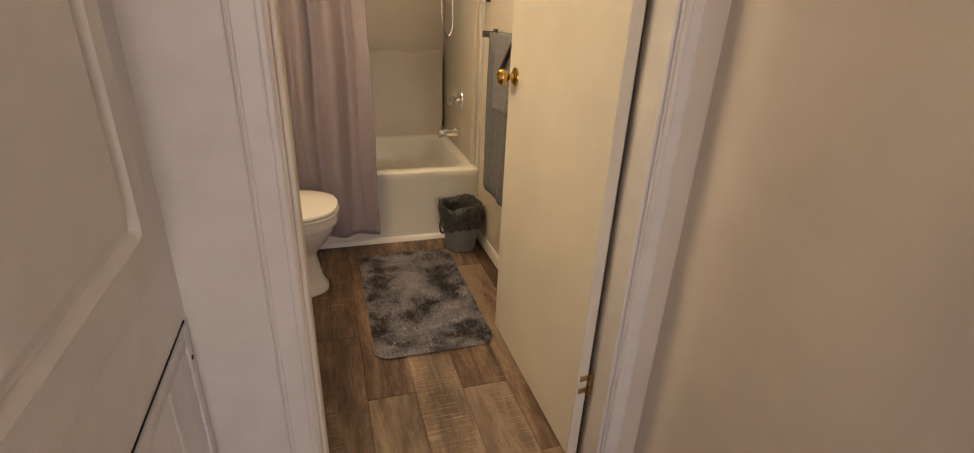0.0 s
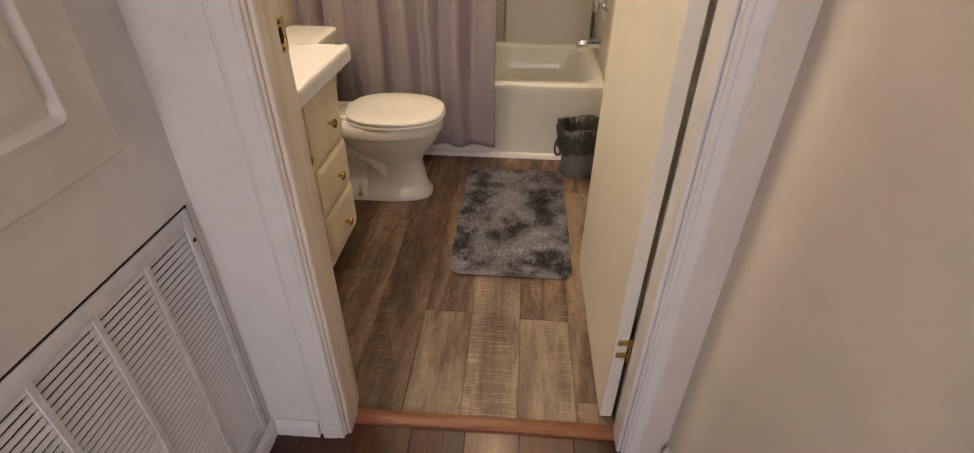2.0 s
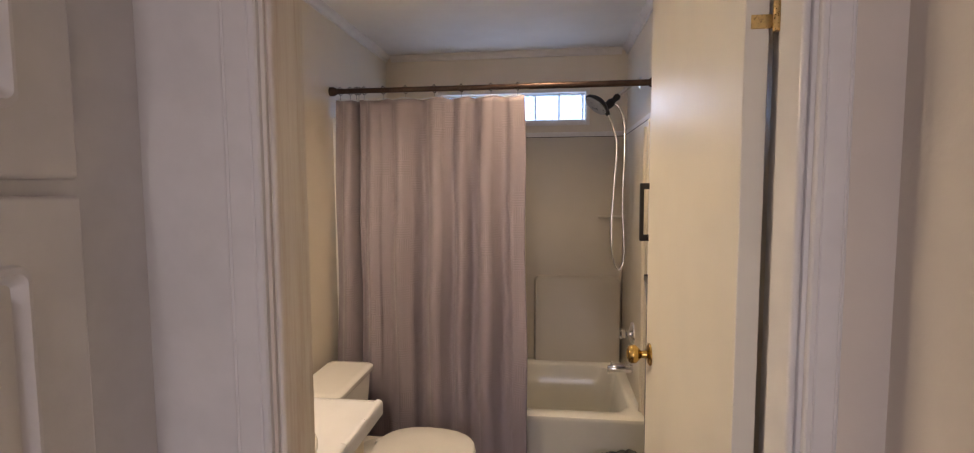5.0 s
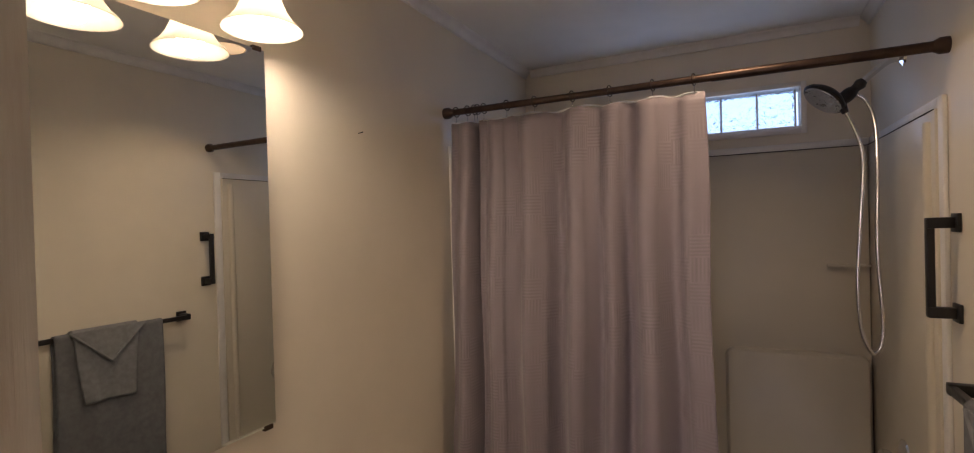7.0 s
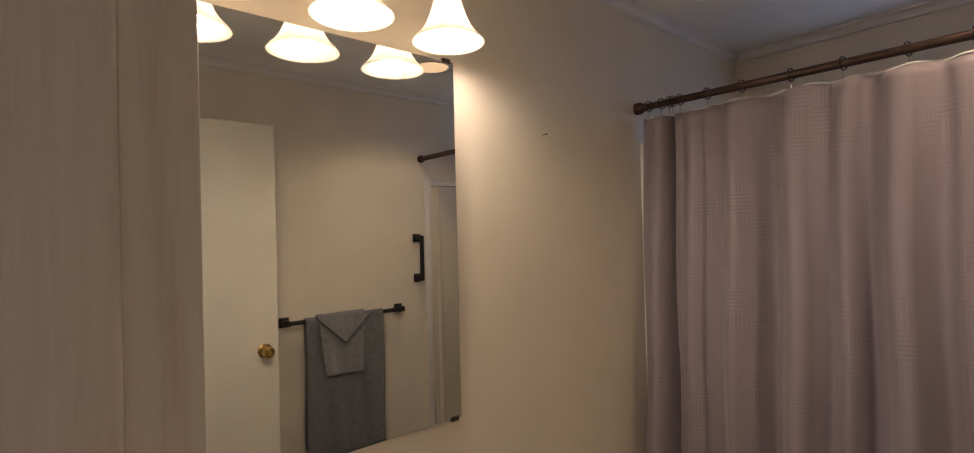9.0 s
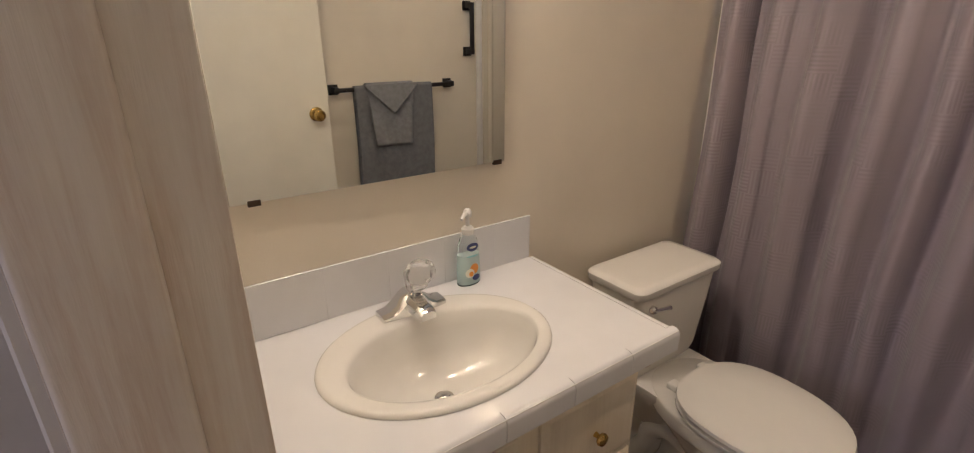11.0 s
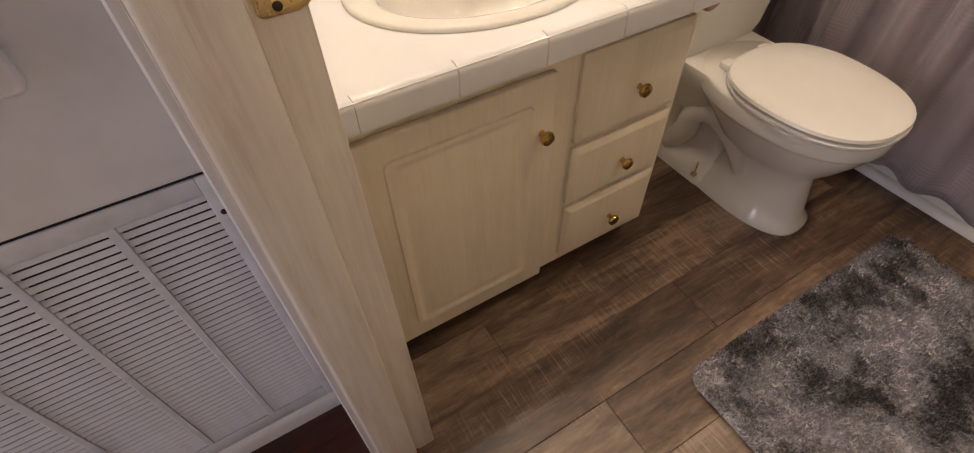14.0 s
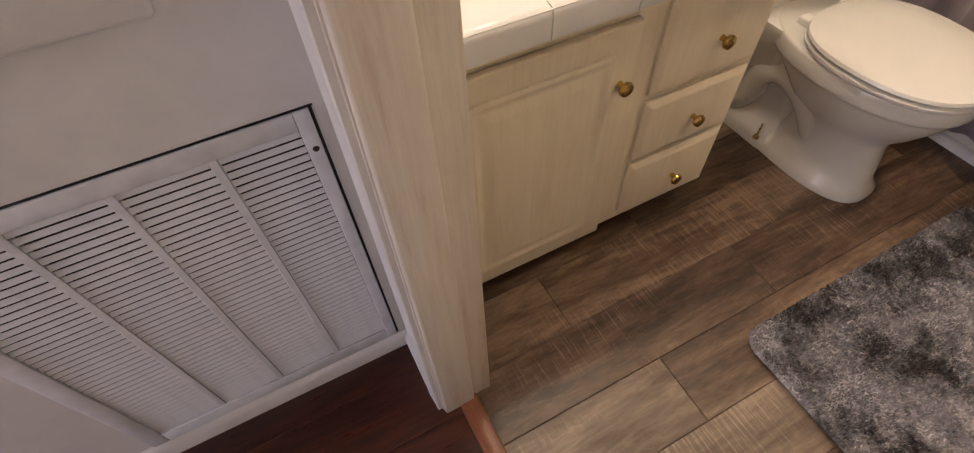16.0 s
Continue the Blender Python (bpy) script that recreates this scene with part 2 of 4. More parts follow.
def glow(name, col, s):
    m, t, bs = nodes(name)
    bs.inputs["Emission Color"].default_value = (*col, 1)
    bs.inputs["Emission Strength"].default_value = s
    return m


def bag_material():
    m, t, bs = nodes("dark_film")
    n = noisen(t, coords(t), 35, 4, 0.6, 1.0)
    t.links.new(ramp(t, n, (0.3, (0.025, 0.025, 0.024)), (0.7, (0.085, 0.085, 0.08))), bs.inputs["Base Color"])
    bs.inputs["Roughness"].default_value = 0.28
    bump(t, bs, n, 0.6, 0.01)
    return m


M_CURTAIN, M_MAT, M_SHADE, M_BAG = curtain_material(), mat_material(), shade_material(), bag_material()
M_BULB = glow("lit_bulb", (1.0, 0.80, 0.52), 14.0)
M_LENS = glow("lit_lens", (1.0, 0.60, 0.28), 1.2)
M_MIRROR = plain("silvered_glass", (0.86, 0.88, 0.86), 0.015, 1.0, vary=0.0)
M_MIRROR.node_tree.nodes["Principled BSDF"].inputs["Roughness"].default_value = 0.01
for lk in list(M_MIRROR.node_tree.nodes["Principled BSDF"].inputs["Roughness"].links):
    M_MIRROR.node_tree.links.remove(lk)
M_BLOCK = glass("wavy_glass_block", (0.86, 0.94, 1.0), 0.12, 1.3, 0.9, 28)
M_CRYSTAL = glass("clear_acrylic", (0.93, 0.93, 0.92), 0.10, 1.49)
M_CRYSTAL.node_tree.nodes["Principled BSDF"].inputs["Transmission Weight"].default_value = 0.85
M_SOAP = glass("teal_soap", (0.78, 0.92, 0.92), 0.08, 1.1)
M_SOAP.node_tree.nodes["Principled BSDF"].inputs["Transmission Weight"].default_value = 0.45
M_CLEAR = glass("clear_bottle", (0.92, 0.97, 0.97), 0.06, 1.12)

# ---- mesh helpers ----
ORIGIN = {}


def thing(name, at, label, category, group="", kind=""):
    e = new(name)
    e.location = at
    e.empty_display_size = 0.05
    ORIGIN[e] = Vector(at)
    return tagged(e, label, category, group, kind)


def mesh_of(name, bm, mat, smooth=None):
    bmesh.ops.recalc_face_normals(bm, faces=bm.faces)
    me = bpy.data.meshes.new(name)
    bm.to_mesh(me)
    bm.free()
    me.materials.append(mat)
    if smooth is not None:
        me.shade_smooth()
        me.set_sharp_from_angle(angle=radians(smooth))
    return me


def part(name, bm, mat, parent, label="", smooth=40):
    """One mesh, given in world metres, under a thing or under one of its parts."""
    o = ORIGIN[parent]
    bmesh.ops.translate(bm, verts=bm.verts, vec=-o)
    ob = new(name, mesh_of(name, bm, mat, smooth))
    ob.parent = parent
    ORIGIN[ob] = o
    return tagged(ob, label)


def solid(name, bm, mat, label="", category="", kind="", group="", smooth=40):
    """A top-level thing of one mesh, given in world metres."""
    lo = [min(v.co[i] for v in bm.verts) for i in range(3)]
    hi = [max(v.co[i] for v in bm.verts) for i in range(3)]
    o = Vector(((lo[0] + hi[0]) / 2, (lo[1] + hi[1]) / 2, lo[2]))
    bmesh.ops.translate(bm, verts=bm.verts, vec=-o)
    ob = new(name, mesh_of(name, bm, mat, smooth))
    ob.location = o
    ORIGIN[ob] = o
    return tagged(ob, label, category, group, kind)


def box(x0, x1, y0, y1, z0, z1, bevel=0.0, seg=2, bm=None):
    b = bmesh.new()
    bmesh.ops.create_cube(b, size=1)
    for v in b.verts:
        v.co = Vector(((x0 + x1) / 2 + v.co.x * (x1 - x0), (y0 + y1) / 2 + v.co.y * (y1 - y0), (z0 + z1) / 2 + v.co.z * (z1 - z0)))
    if bevel:
        bmesh.ops.bevel(b, geom=list(b.edges), offset=bevel, segments=seg, profile=0.5, affect="EDGES")
    return join(bm, b)


def join(a, b):
    if a is None:
        return b
    me = bpy.data.meshes.new("tmp")
    b.to_mesh(me)
    b.free()
    a.from_mesh(me)
    bpy.data.meshes.remove(me)
    return a


def loft(rings, close=True, cap0=True, cap1=True, bm=None):
    """Skin through rings of points of equal count."""
    b = bmesh.new()
    vs = [[b.verts.new(p) for p in r] for r in rings]
    n = len(vs[0])
    for r0, r1 in zip(vs, vs[1:]):
        for i in range(n if close else n - 1):
            j = (i + 1) % n
            b.faces.new((r0[i], r0[j], r1[j], r1[i]))
    if cap0:
        b.faces.new(vs[0][::-1])
    if cap1:
        b.faces.new(vs[-1])
    return join(bm, b)


def lathe(profile, centre, axis="z", n=28, cap0=True, cap1=True, bm=None):
    """Turned piece: profile of (radius, height) round an axis through centre."""
    rings = []
    c = Vector(centre)
    for r, h in profile:
        ring = []
        for i in range(n):
            a = 2 * math.pi * i / n
            u, w = r * math.cos(a), r * math.sin(a)
            ring.append(c + Vector({"z": (u, w, h), "x": (h, u, w), "y": (w, h, u)}[axis]))
        rings.append(ring)
    return loft(rings, True, cap0, cap1, bm)


def tube(pts, r, n=10, bm=None, flat=1.0):
    """A round bar along points, r a number or one for each point."""
    pts = [Vector(p) for p in pts]
    rings = []
    side = None
    for i, p in enumerate(pts):
        d = (pts[min(i + 1, len(pts) - 1)] - pts[max(i - 1, 0)]).normalized()
        if side is None:
            side = d.orthogonal().normalized()
        side = (side - d * side.dot(d)).normalized()
        up = d.cross(side)
        rr = r[i] if isinstance(r, (list, tuple)) else r
        rings.append([p + rr * (side * math.cos(2 * math.pi * k / n) + up * flat * math.sin(2 * math.pi * k / n)) for k in range(n)])
    return loft(rings, True, True, True, bm)


def bez(ctrl, n=24):
    """Smooth line through control points (Catmull-Rom)."""
    c = [Vector(p) for p in ctrl]
    c = [2 * c[0] - c[1]] + c + [2 * c[-1] - c[-2]]
    out = []
    m = len(c) - 3
    for k in range(n + 1):
        s = min(k / n * m, m - 1e-6)
        i, f = int(s), s - int(s)
        p0, p1, p2, p3 = c[i:i + 4]
        out.append(0.5 * (2 * p1 + (p2 - p0) * f + (2 * p0 - 5 * p1 + 4 * p2 - p3) * f * f + (3 * p1 - p0 - 3 * p2 + p3) * f ** 3))
    return out


def rrect(x0, x1, y0, y1, r, z, n=6):
    pts = []
    for cx, cy, a0 in ((x1 - r, y1 - r, 0), (x0 + r, y1 - r, 90), (x0 + r, y0 + r, 180), (x1 - r, y0 + r, 270)):
        for k in range(n + 1):
            a = radians(a0 + 90 * k / n)
            pts.append((cx + r * math.cos(a), cy + r * math.sin(a), z))
    return pts


def egg(cx, cy, front, back, half, z, n=40, p=2.2):
    """Egg outline: front and back reach along x, half the width."""
    pts = []
    for k in range(n):
        a = 2 * math.pi * k / n
        c, s = math.cos(a), math.sin(a)
        c, s = math.copysign(abs(c) ** (2 / p), c), math.copysign(abs(s) ** (2 / p), s)
        pts.append((cx + (front if c > 0 else back) * c, cy + half * s, z))
    return pts


def structure(name, bm, mat, smooth=40):
    return solid(name, bm, mat, "", "", "structure", smooth=smooth)


def prism(profile, axis, a, b, bm=None):
    """A moulding: profile of (across, up) pairs pushed along x or y from a to b."""
    rings = []
    for s in (a, b):
        rings.append([(s, p, q) if axis == "x" else ((p, s, q) if axis == "y" else (p, q, s)) for p, q in profile])
    return loft(rings, True, True, True, bm)


# ---- structure ----
T = 0.11
# left wall, right wall, far wall with the glass-block opening
structure("wall_left", box(XL - T, XL, YD1 - 0.115, YF + T, 0, ZC), M_WALL)
structure("wall_right", box(XR, XR + T, YD1, YF + T, 0, ZC), M_WALL)
WX0, WX1, WZ0, WZ1 = -0.33, 0.605, 1.925, 2.105
bm = box(XL, WX0, YF, YF + T, 0, ZC)
box(WX1, XR, YF, YF + T, 0, ZC, bm=bm)
box(WX0, WX1, YF, YF + T, 0, WZ0, bm=bm)
box(WX0, WX1, YF, YF + T, WZ1, ZC, bm=bm)
structure("wall_far", bm, M_WALL)
# wall with the doorway
for nm, ya, yb, mt in (("wall_door_hall", YD0, 1.10, M_WHITE), ("wall_door_bath", 1.10, YD1, M_WALL)):
    bm = box(XL, JL - 0.018, ya, yb, 0, ZC)
    structure(nm + "_right", box(JR + 0.018, XR + T, ya, yb, 0, ZC), M_HALL if mt is M_WHITE else M_WALL)
    box(JL - 0.018, JR + 0.018, ya, yb, JT + 0.018, ZC, bm=bm)
    structure(nm, bm, mt)
# hall: the left wall holds the return-air grille and a cupboard
VY0, VY1, VZ0, VZ1 = 0.500, 1.004, 0.085, 0.713
bm = box(HL - T, HL, VY1, YD0, 0, ZC)
box(HL - T, HL, HB, VY0, 0, ZC, bm=bm)
box(HL - T, HL, VY0, VY1, 0, VZ0, bm=bm)
box(HL - T, HL, VY0, VY1, VZ1, ZC, bm=bm)
structure("wall_hall_left", bm, M_WHITE)
structure("wall_hall_right", box(HR, HR + T, HB, YD0, 0, ZC), M_HALL)
bm = box(HL - T, -0.12, HB - T, HB, 0, ZC)
box(0.69, HR + T, HB - T, HB, 0, ZC, bm=bm)
box(-0.12, 0.69, HB - T, HB, 0, 0.5, bm=bm)
box(-0.12, 0.69, HB - T, HB, 2.0, ZC, bm=bm)
structure("wall_hall_rear", bm, M_HALL)
structure("ceiling", box(XL - T, XR + T, YD0, YF + T, ZC, ZC + 0.1), M_CEIL)
structure("ceiling_hall", box(HL - T, HR + T, HB - T, YD0, ZC, ZC + 0.1), M_CEIL)
# unseen near-black sheet behind the grille, its colour stands for the unlit cavity
structure("wall_closet", box(HL - 0.30, HL - 0.28, VY0 - 0.1, VY1 + 0.1, 0, 1.0), M_RECESS_DARK)
# outside ground, seen by nothing but the light through the openings
structure("ground", box(-60, 60, -60, 60, -0.5, -0.06), plain("dry_grass", (0.10, 0.12, 0.05), 0.9, vary=0.15, scale=0.6))


structure("backdrop", box(-3, 3, YF + 1.6, YF + 1.7, 0.2, 4.2), glow("pale_daylight", (0.30, 0.53, 1.0), 1.5))


def crown(axis, a, b, wall, sgn):
    """Small cove at the ceiling; sgn points into the room."""
    prof = [(wall, ZC), (wall + sgn * 0.036, ZC), (wall + sgn * 0.034, ZC - 0.008), (wall + sgn * 0.022, ZC - 0.014), (wall + sgn * 0.012, ZC - 0.026), (wall + sgn * 0.010, ZC - 0.036), (wall, ZC - 0.038)]
    return structure("trim_crown", prism(prof, axis, a, b), M_WHITE)


crown("y", YD1, YF, XL, 1)
crown("y", YD1, YF, XR, -1)
crown("x", XL + 0.036, XR - 0.036, YF, -1)


def skirting(axis, a, b, wall, sgn, h=0.075):
    prof = [(wall, 0), (wall + sgn * 0.013, 0), (wall + sgn * 0.013, h - 0.018), (wall + sgn * 0.009, h - 0.008), (wall + sgn * 0.004, h), (wall, h)]
    return structure("baseboard", prism(prof, axis, a, b), M_WHITE)


skirting("y", HB, YD0 - 0.002, HL, 1, 0.056)
skirting("x", HL + 0.015, JL - 0.072, YD0, -1, 0.056)
skirting("y", HB, YD0 - 0.02, HR, -1, 0.075)
skirting("y", YD1, TY, XR, -1, 0.06)

# door frame: jambs, stops, casing
bm = box(JL - 0.018, JL, YD0, YD1 + 0.004, 0, JT, 0.0015)
structure("jamb_left", bm, M_JAMB)
structure("jamb_right", box(JR, JR + 0.018, YD0, YD1 + 0.004, 0, JT, 0.0015), M_WHITE)
structure("jamb_head", box(JL - 0.018, JR + 0.018, YD0, YD1 + 0.004, JT, JT + 0.018, 0.0015), M_WHITE)
structure("door_stop_left", box(JL, JL + 0.011, 1.047, 1.119, 0, JT - 0.011, 0.006, 4), M_JAMB)
structure("door_stop_right", box(JR - 0.011, JR, 1.047, 1.119, 0, JT - 0.011, 0.006, 4), M_WHITE)
structure("door_stop_head", box(JL, JR, 1.074, 1.117, JT - 0.011, JT, 0.004, 2), M_WHITE)


def casing_profile(inner, sgn, w=1.0):
    """Nearly flat casing with a fine reed near each edge."""
    o = YD0
    pr = ((0, 0), (0, 0.008), (0.003, 0.0105), (0.010, 0.011), (0.0125, 0.0095), (0.015, 0.011), (0.040, 0.0135), (0.046, 0.0135), (0.0485, 0.012), (0.051, 0.0135), (0.055, 0.012), (0.057, 0.009), (0.057, 0))
    return [(inner + sgn * w * u, o - v) for u, v in pr]


structure("trim_casing_left", prism(casing_profile(JL - 0.006, -1), "z", 0, JT + 0.006), M_WHITE, 25)
structure("trim_casing_right", prism(casing_profile(JR + 0.006, 1, 0.70), "z", 0, JT + 0.006), M_WHITE, 25)
structure("trim_casing_head", box(JL - 0.063, JR + 0.057, YD0 - 0.015, YD0, JT + 0.006, JT + 0.064, 0.004), M_WHITE)

# strike plate on the left jamb: rounded plate with a latch hole and a curled lip
sp = thing("strike_plate", (JL, 1.145, 1.027), "worn brass strike plate screwed to the door jamb", "strike plate")
SPY, SPZ = 1.1425, 1.027


def plate_ring(hy, hz, r, x, cy=SPY):
    return [(x, p[0], p[1]) for p in rrect(cy - hy, cy + hy, SPZ - hz, SPZ + hz, r, 0, 6)]


bm = loft([plate_ring(0.0085, 0.015, 0.0075, JL + 0.0003), plate_ring(0.0185, 0.030, 0.006, JL + 0.0003), plate_ring(0.0185, 0.030, 0.006, JL + 0.0018), plate_ring(0.0175, 0.029, 0.006, JL + 0.0025),
           plate_ring(0.0095, 0.016, 0.0080, JL + 0.0025), plate_ring(0.0085, 0.015, 0.0075, JL + 0.0018), plate_ring(0.0085, 0.015, 0.0075, JL + 0.0003)], True, False, False)
part("plate", bm, M_OLDBRASS, sp)
bm = bmesh.new()
rows = [[bm.verts.new((JL + 0.0020 - 0.013 * (1 - math.cos(a)), 1.1605 + 0.013 * math.sin(a), SPZ + q * (0.029 - 0.010 * k / 9))) for k, a in enumerate([radians(9 * n) for n in range(10)])] for q in (-1, -0.5, 0, 0.5, 1)]
for r0, r1 in zip(rows, rows[1:]):
    for i in range(9):
        bm.faces.new((r0[i], r0[i + 1], r1[i + 1], r1[i]))
bmesh.ops.solidify(bm, geom=bm.faces[:], thickness=0.0018)
part("lip", bm, M_OLDBRASS, sp)
# flat near-black patch, the hole's inner shade given as colour
part("latch_hole", box(JL + 0.0002, JL + 0.0006, SPY - 0.010, SPY + 0.010, SPZ - 0.016, SPZ + 0.016), M_RECESS_DARK, sp)
for z in (SPZ - 0.0225, SPZ + 0.0225):
    part("screw", lathe([(0.0042, 0), (0.0040, 0.0008), (0.001, 0.0012)], (JL + 0.0023, SPY - 0.002, z), "x", 12), M_BRONZE, sp)

# threshold
solid("threshold", prism([(1.082, 0), (1.128, 0), (1.126, 0.008), (1.118, 0.011), (1.092, 0.011), (1.084, 0.008)], "x", JL, JR), M_THR, "reddish oak threshold strip across the doorway", "threshold", "structure", smooth=30)

# ---- window ----
win = thing("window_1", ((WX0 + WX1) / 2, YF, WZ0), "high glass-block window with white frame above tub", "window", kind="structure")
bm = box(WX0 - 0.022, WX0, YF - 0.012, YF, WZ0 - 0.022, WZ1 + 0.022, 0.003)
box(WX1, WX1 + 0.022, YF - 0.012, YF, WZ0 - 0.022, WZ1 + 0.022, 0.003, bm=bm)
box(WX0, WX1, YF - 0.012, YF, WZ0 - 0.022, WZ0, 0.003, bm=bm)
box(WX0, WX1, YF - 0.012, YF, WZ1, WZ1 + 0.022, 0.003, bm=bm)
part("window_frame", bm, M_WHITE, win)
nb = 6
bw = (WX1 - WX0 - 0.03) / nb
bm = None
for i in range(nb + 1):
    c = WX0 + 0.015 + i * bw
    bm = box(c - 0.0035, c + 0.0035, YF + 0.052, YF + 0.095, WZ0 + 0.001, WZ1 - 0.001, bm=bm)
part("mullion", bm, M_WHITE, win)
part("sill", box(WX0, WX1, YF + 0.002, YF + 0.10, WZ0 + 0.0005, WZ0 + 0.014, 0.003), M_WHITE, win)
for i in range(nb):
    c0 = WX0 + 0.015 + i * bw + 0.004
    pane = part("glass_block", box(c0, c0 + bw - 0.008, YF + 0.055, YF + 0.09, WZ0 + 0.016, WZ1 - 0.004, 0.004), M_BLOCK, win)
    pane.visible_shadow = False

# ---- tub and surround ----
tub = thing("bathtub", (0.09, 3.19, 0), "cream-white acrylic bathtub with a plain apron", "bathtub")
X0, X1 = XL + 0.004, XR - 0.004
rings = [rrect(X0, X1, TY + 0.012, 3.60, 0.004, 0.0), rrect(X0, X1, TY + 0.012, 3.60, 0.004, 0.20), rrect(X0, X1, TY + 0.004, 3.60, 0.004, 0.235),
         rrect(X0, X1, TY + 0.002, 3.60, 0.004, 0.36), rrect(X0, X1, TY - 0.008, 3.60, 0.005, 0.385), rrect(X0, X1, TY - 0.006, 3.60, 0.008, 0.404),
         rrect(X0 + 0.01, X1 - 0.01, TY + 0.006, 3.59, 0.012, 0.412), rrect(X0 + 0.05, X1 - 0.05, TY + 0.062, 3.535, 0.10, 0.410),
         rrect(X0 + 0.07, X1 - 0.07, TY + 0.080, 3.52, 0.12, 0.395), rrect(X0 + 0.11, X1 - 0.09, TY + 0.10, 3.50, 0.13, 0.25),
         rrect(X0 + 0.17, X1 - 0.12, TY + 0.13, 3.47, 0.14, 0.11), rrect(X0 + 0.25, X1 - 0.18, TY + 0.19, 3.42, 0.12, 0.085)]
part("basin", loft(rings, True, True, True), M_TUB, tub, smooth=50)
part("floor_trim", prism([(TY - 0.008, 0), (TY - 0.006, 0.018), (TY + 0.002, 0.026), (TY + 0.011, 0.028), (TY + 0.011, 0)], "x", X0, X1), M_WHITE, tub, "white quarter-round trim")

sur = thing("tub_surround", (0.09, 3.55, 0.41), "off-white moulded plastic tub surround on three walls", "tub surround")
SZ = 1.83
part("back_panel", box(XL + 0.02, XR - 0.02, YF - 0.024, YF - 0.002, 0.408, SZ, 0.004), M_SURR, sur)
part("side_panel", box(XR - 0.018, XR - 0.001, TY + 0.035, YF - 0.004, 0.408, SZ, 0.004), M_SURR, sur)
part("side_panel", box(XL + 0.001, XL + 0.018, TY + 0.035, YF - 0.004, 0.408, SZ, 0.004), M_SURR, sur)
for s, wx in ((-1, XR), (1, XL)):
    part("edge_trim", box(min(wx, wx + s * 0.012), max(wx, wx + s * 0.012) , TY - 0.004, TY + 0.034, 0.40, SZ + 0.03, 0.003), M_WHITE, sur)
    part("edge_rib", tube([(wx + s * 0.016, TY + 0.085, 0.415), (wx + s * 0.018, TY + 0.085, 1.2), (wx + s * 0.016, TY + 0.085, SZ - 0.03)], 0.016, 12), M_SURR, sur)
    part("top_trim", box(min(wx, wx + s * 0.012), max(wx, wx + s * 0.012), TY + 0.0345, YF - 0.004, SZ, SZ + 0.03, 0.003), M_WHITE, sur)
part("top_trim", box(XL + 0.013, XR - 0.013, YF - 0.016, YF - 0.001, SZ + 0.0005, SZ + 0.03, 0.003), M_WHITE, sur)
# thin dark strips painting the shadow line beneath the top trim
part("seam", box(XL + 0.02, XR - 0.02, YF - 0.0262, YF - 0.0245, SZ - 0.003, SZ - 0.0002), M_RECESS_DARK, sur)
part("seam", box(XR - 0.0200, XR - 0.0184, TY + 0.036, YF - 0.03, SZ - 0.003, SZ - 0.0002), M_RECESS_DARK, sur)
part("corner_ledge", box(XR - 0.17, XR - 0.0185, YF - 0.052, YF - 0.0245, 1.325, 1.338, 0.005, 3), M_SURR, sur)
# moulded back rest with rounded shoulder and rounded inner corner
rg = [[(p[0], y, max(p[1], 0.41)) for p in rrect(0.285 + d, 0.832 - d, 0.30, 0.957 - d, 0.045, 0, 6)] for y, d in ((YF - 0.0235, 0), (YF - 0.050, 0.004), (YF - 0.060, 0.014))]
part("back_rest", loft(rg, True, True, True), M_SURR, sur)

# ---- curtain and rod ----
rod = thing("shower_rod", (0.09, 2.752, 1.985), "dark bronze tension rod across the tub opening", "curtain rod")
part("tube", lathe([(0.0125, XL + 0.014), (0.0125, 0.30)], (0, 2.752, 1.985), "x", 20), M_BRONZE, rod)
part("tube", lathe([(0.0145, 0.285), (0.0145, XR - 0.014)], (0, 2.752, 1.985), "x", 20), M_BRONZE, rod)
part("end_cap", lathe([(0.022, XL), (0.022, XL + 0.020), (0.016, XL + 0.030), (0.014, XL + 0.036)], (0, 2.752, 1.985), "x", 20), M_BRONZE, rod)
part("end_cap", lathe([(0.014, XR - 0.036), (0.016, XR - 0.030), (0.022, XR - 0.020), (0.022, XR)], (0, 2.752, 1.985), "x", 20), M_BRONZE, rod)

CX0, CX1, CZ0, CZ1 = -0.658, 0.268, 0.095, 1.945
RINGS = (-0.625, -0.575, -0.545, -0.532, -0.505, -0.41, -0.30, -0.16, -0.03, 0.11, 0.235)


def fold(s, f):
    """Offset from the rod's line at s along the cloth, f from 0 at the top to 1 at the foot."""
    a = 0.015 + 0.020 * min(1, f * 2.0)
    w = math.sin(s * 46 + 0.9 * math.sin(s * 11 + 0.7 * f))
    w = math.copysign(abs(w) ** 0.75, w)
    y = a * (w + 0.60 * math.sin(s * 27 + 1.7 + 0.6 * f) + 0.16 * math.sin(s * 83 + 2 * f))
    y *= 1 - 0.50 * max(0.0, (f - 0.6) / 0.4)
    d = (s + 0.548) / 0.009
    return y + 0.055 * math.exp(-d * d) * (1 - 0.35 * f)


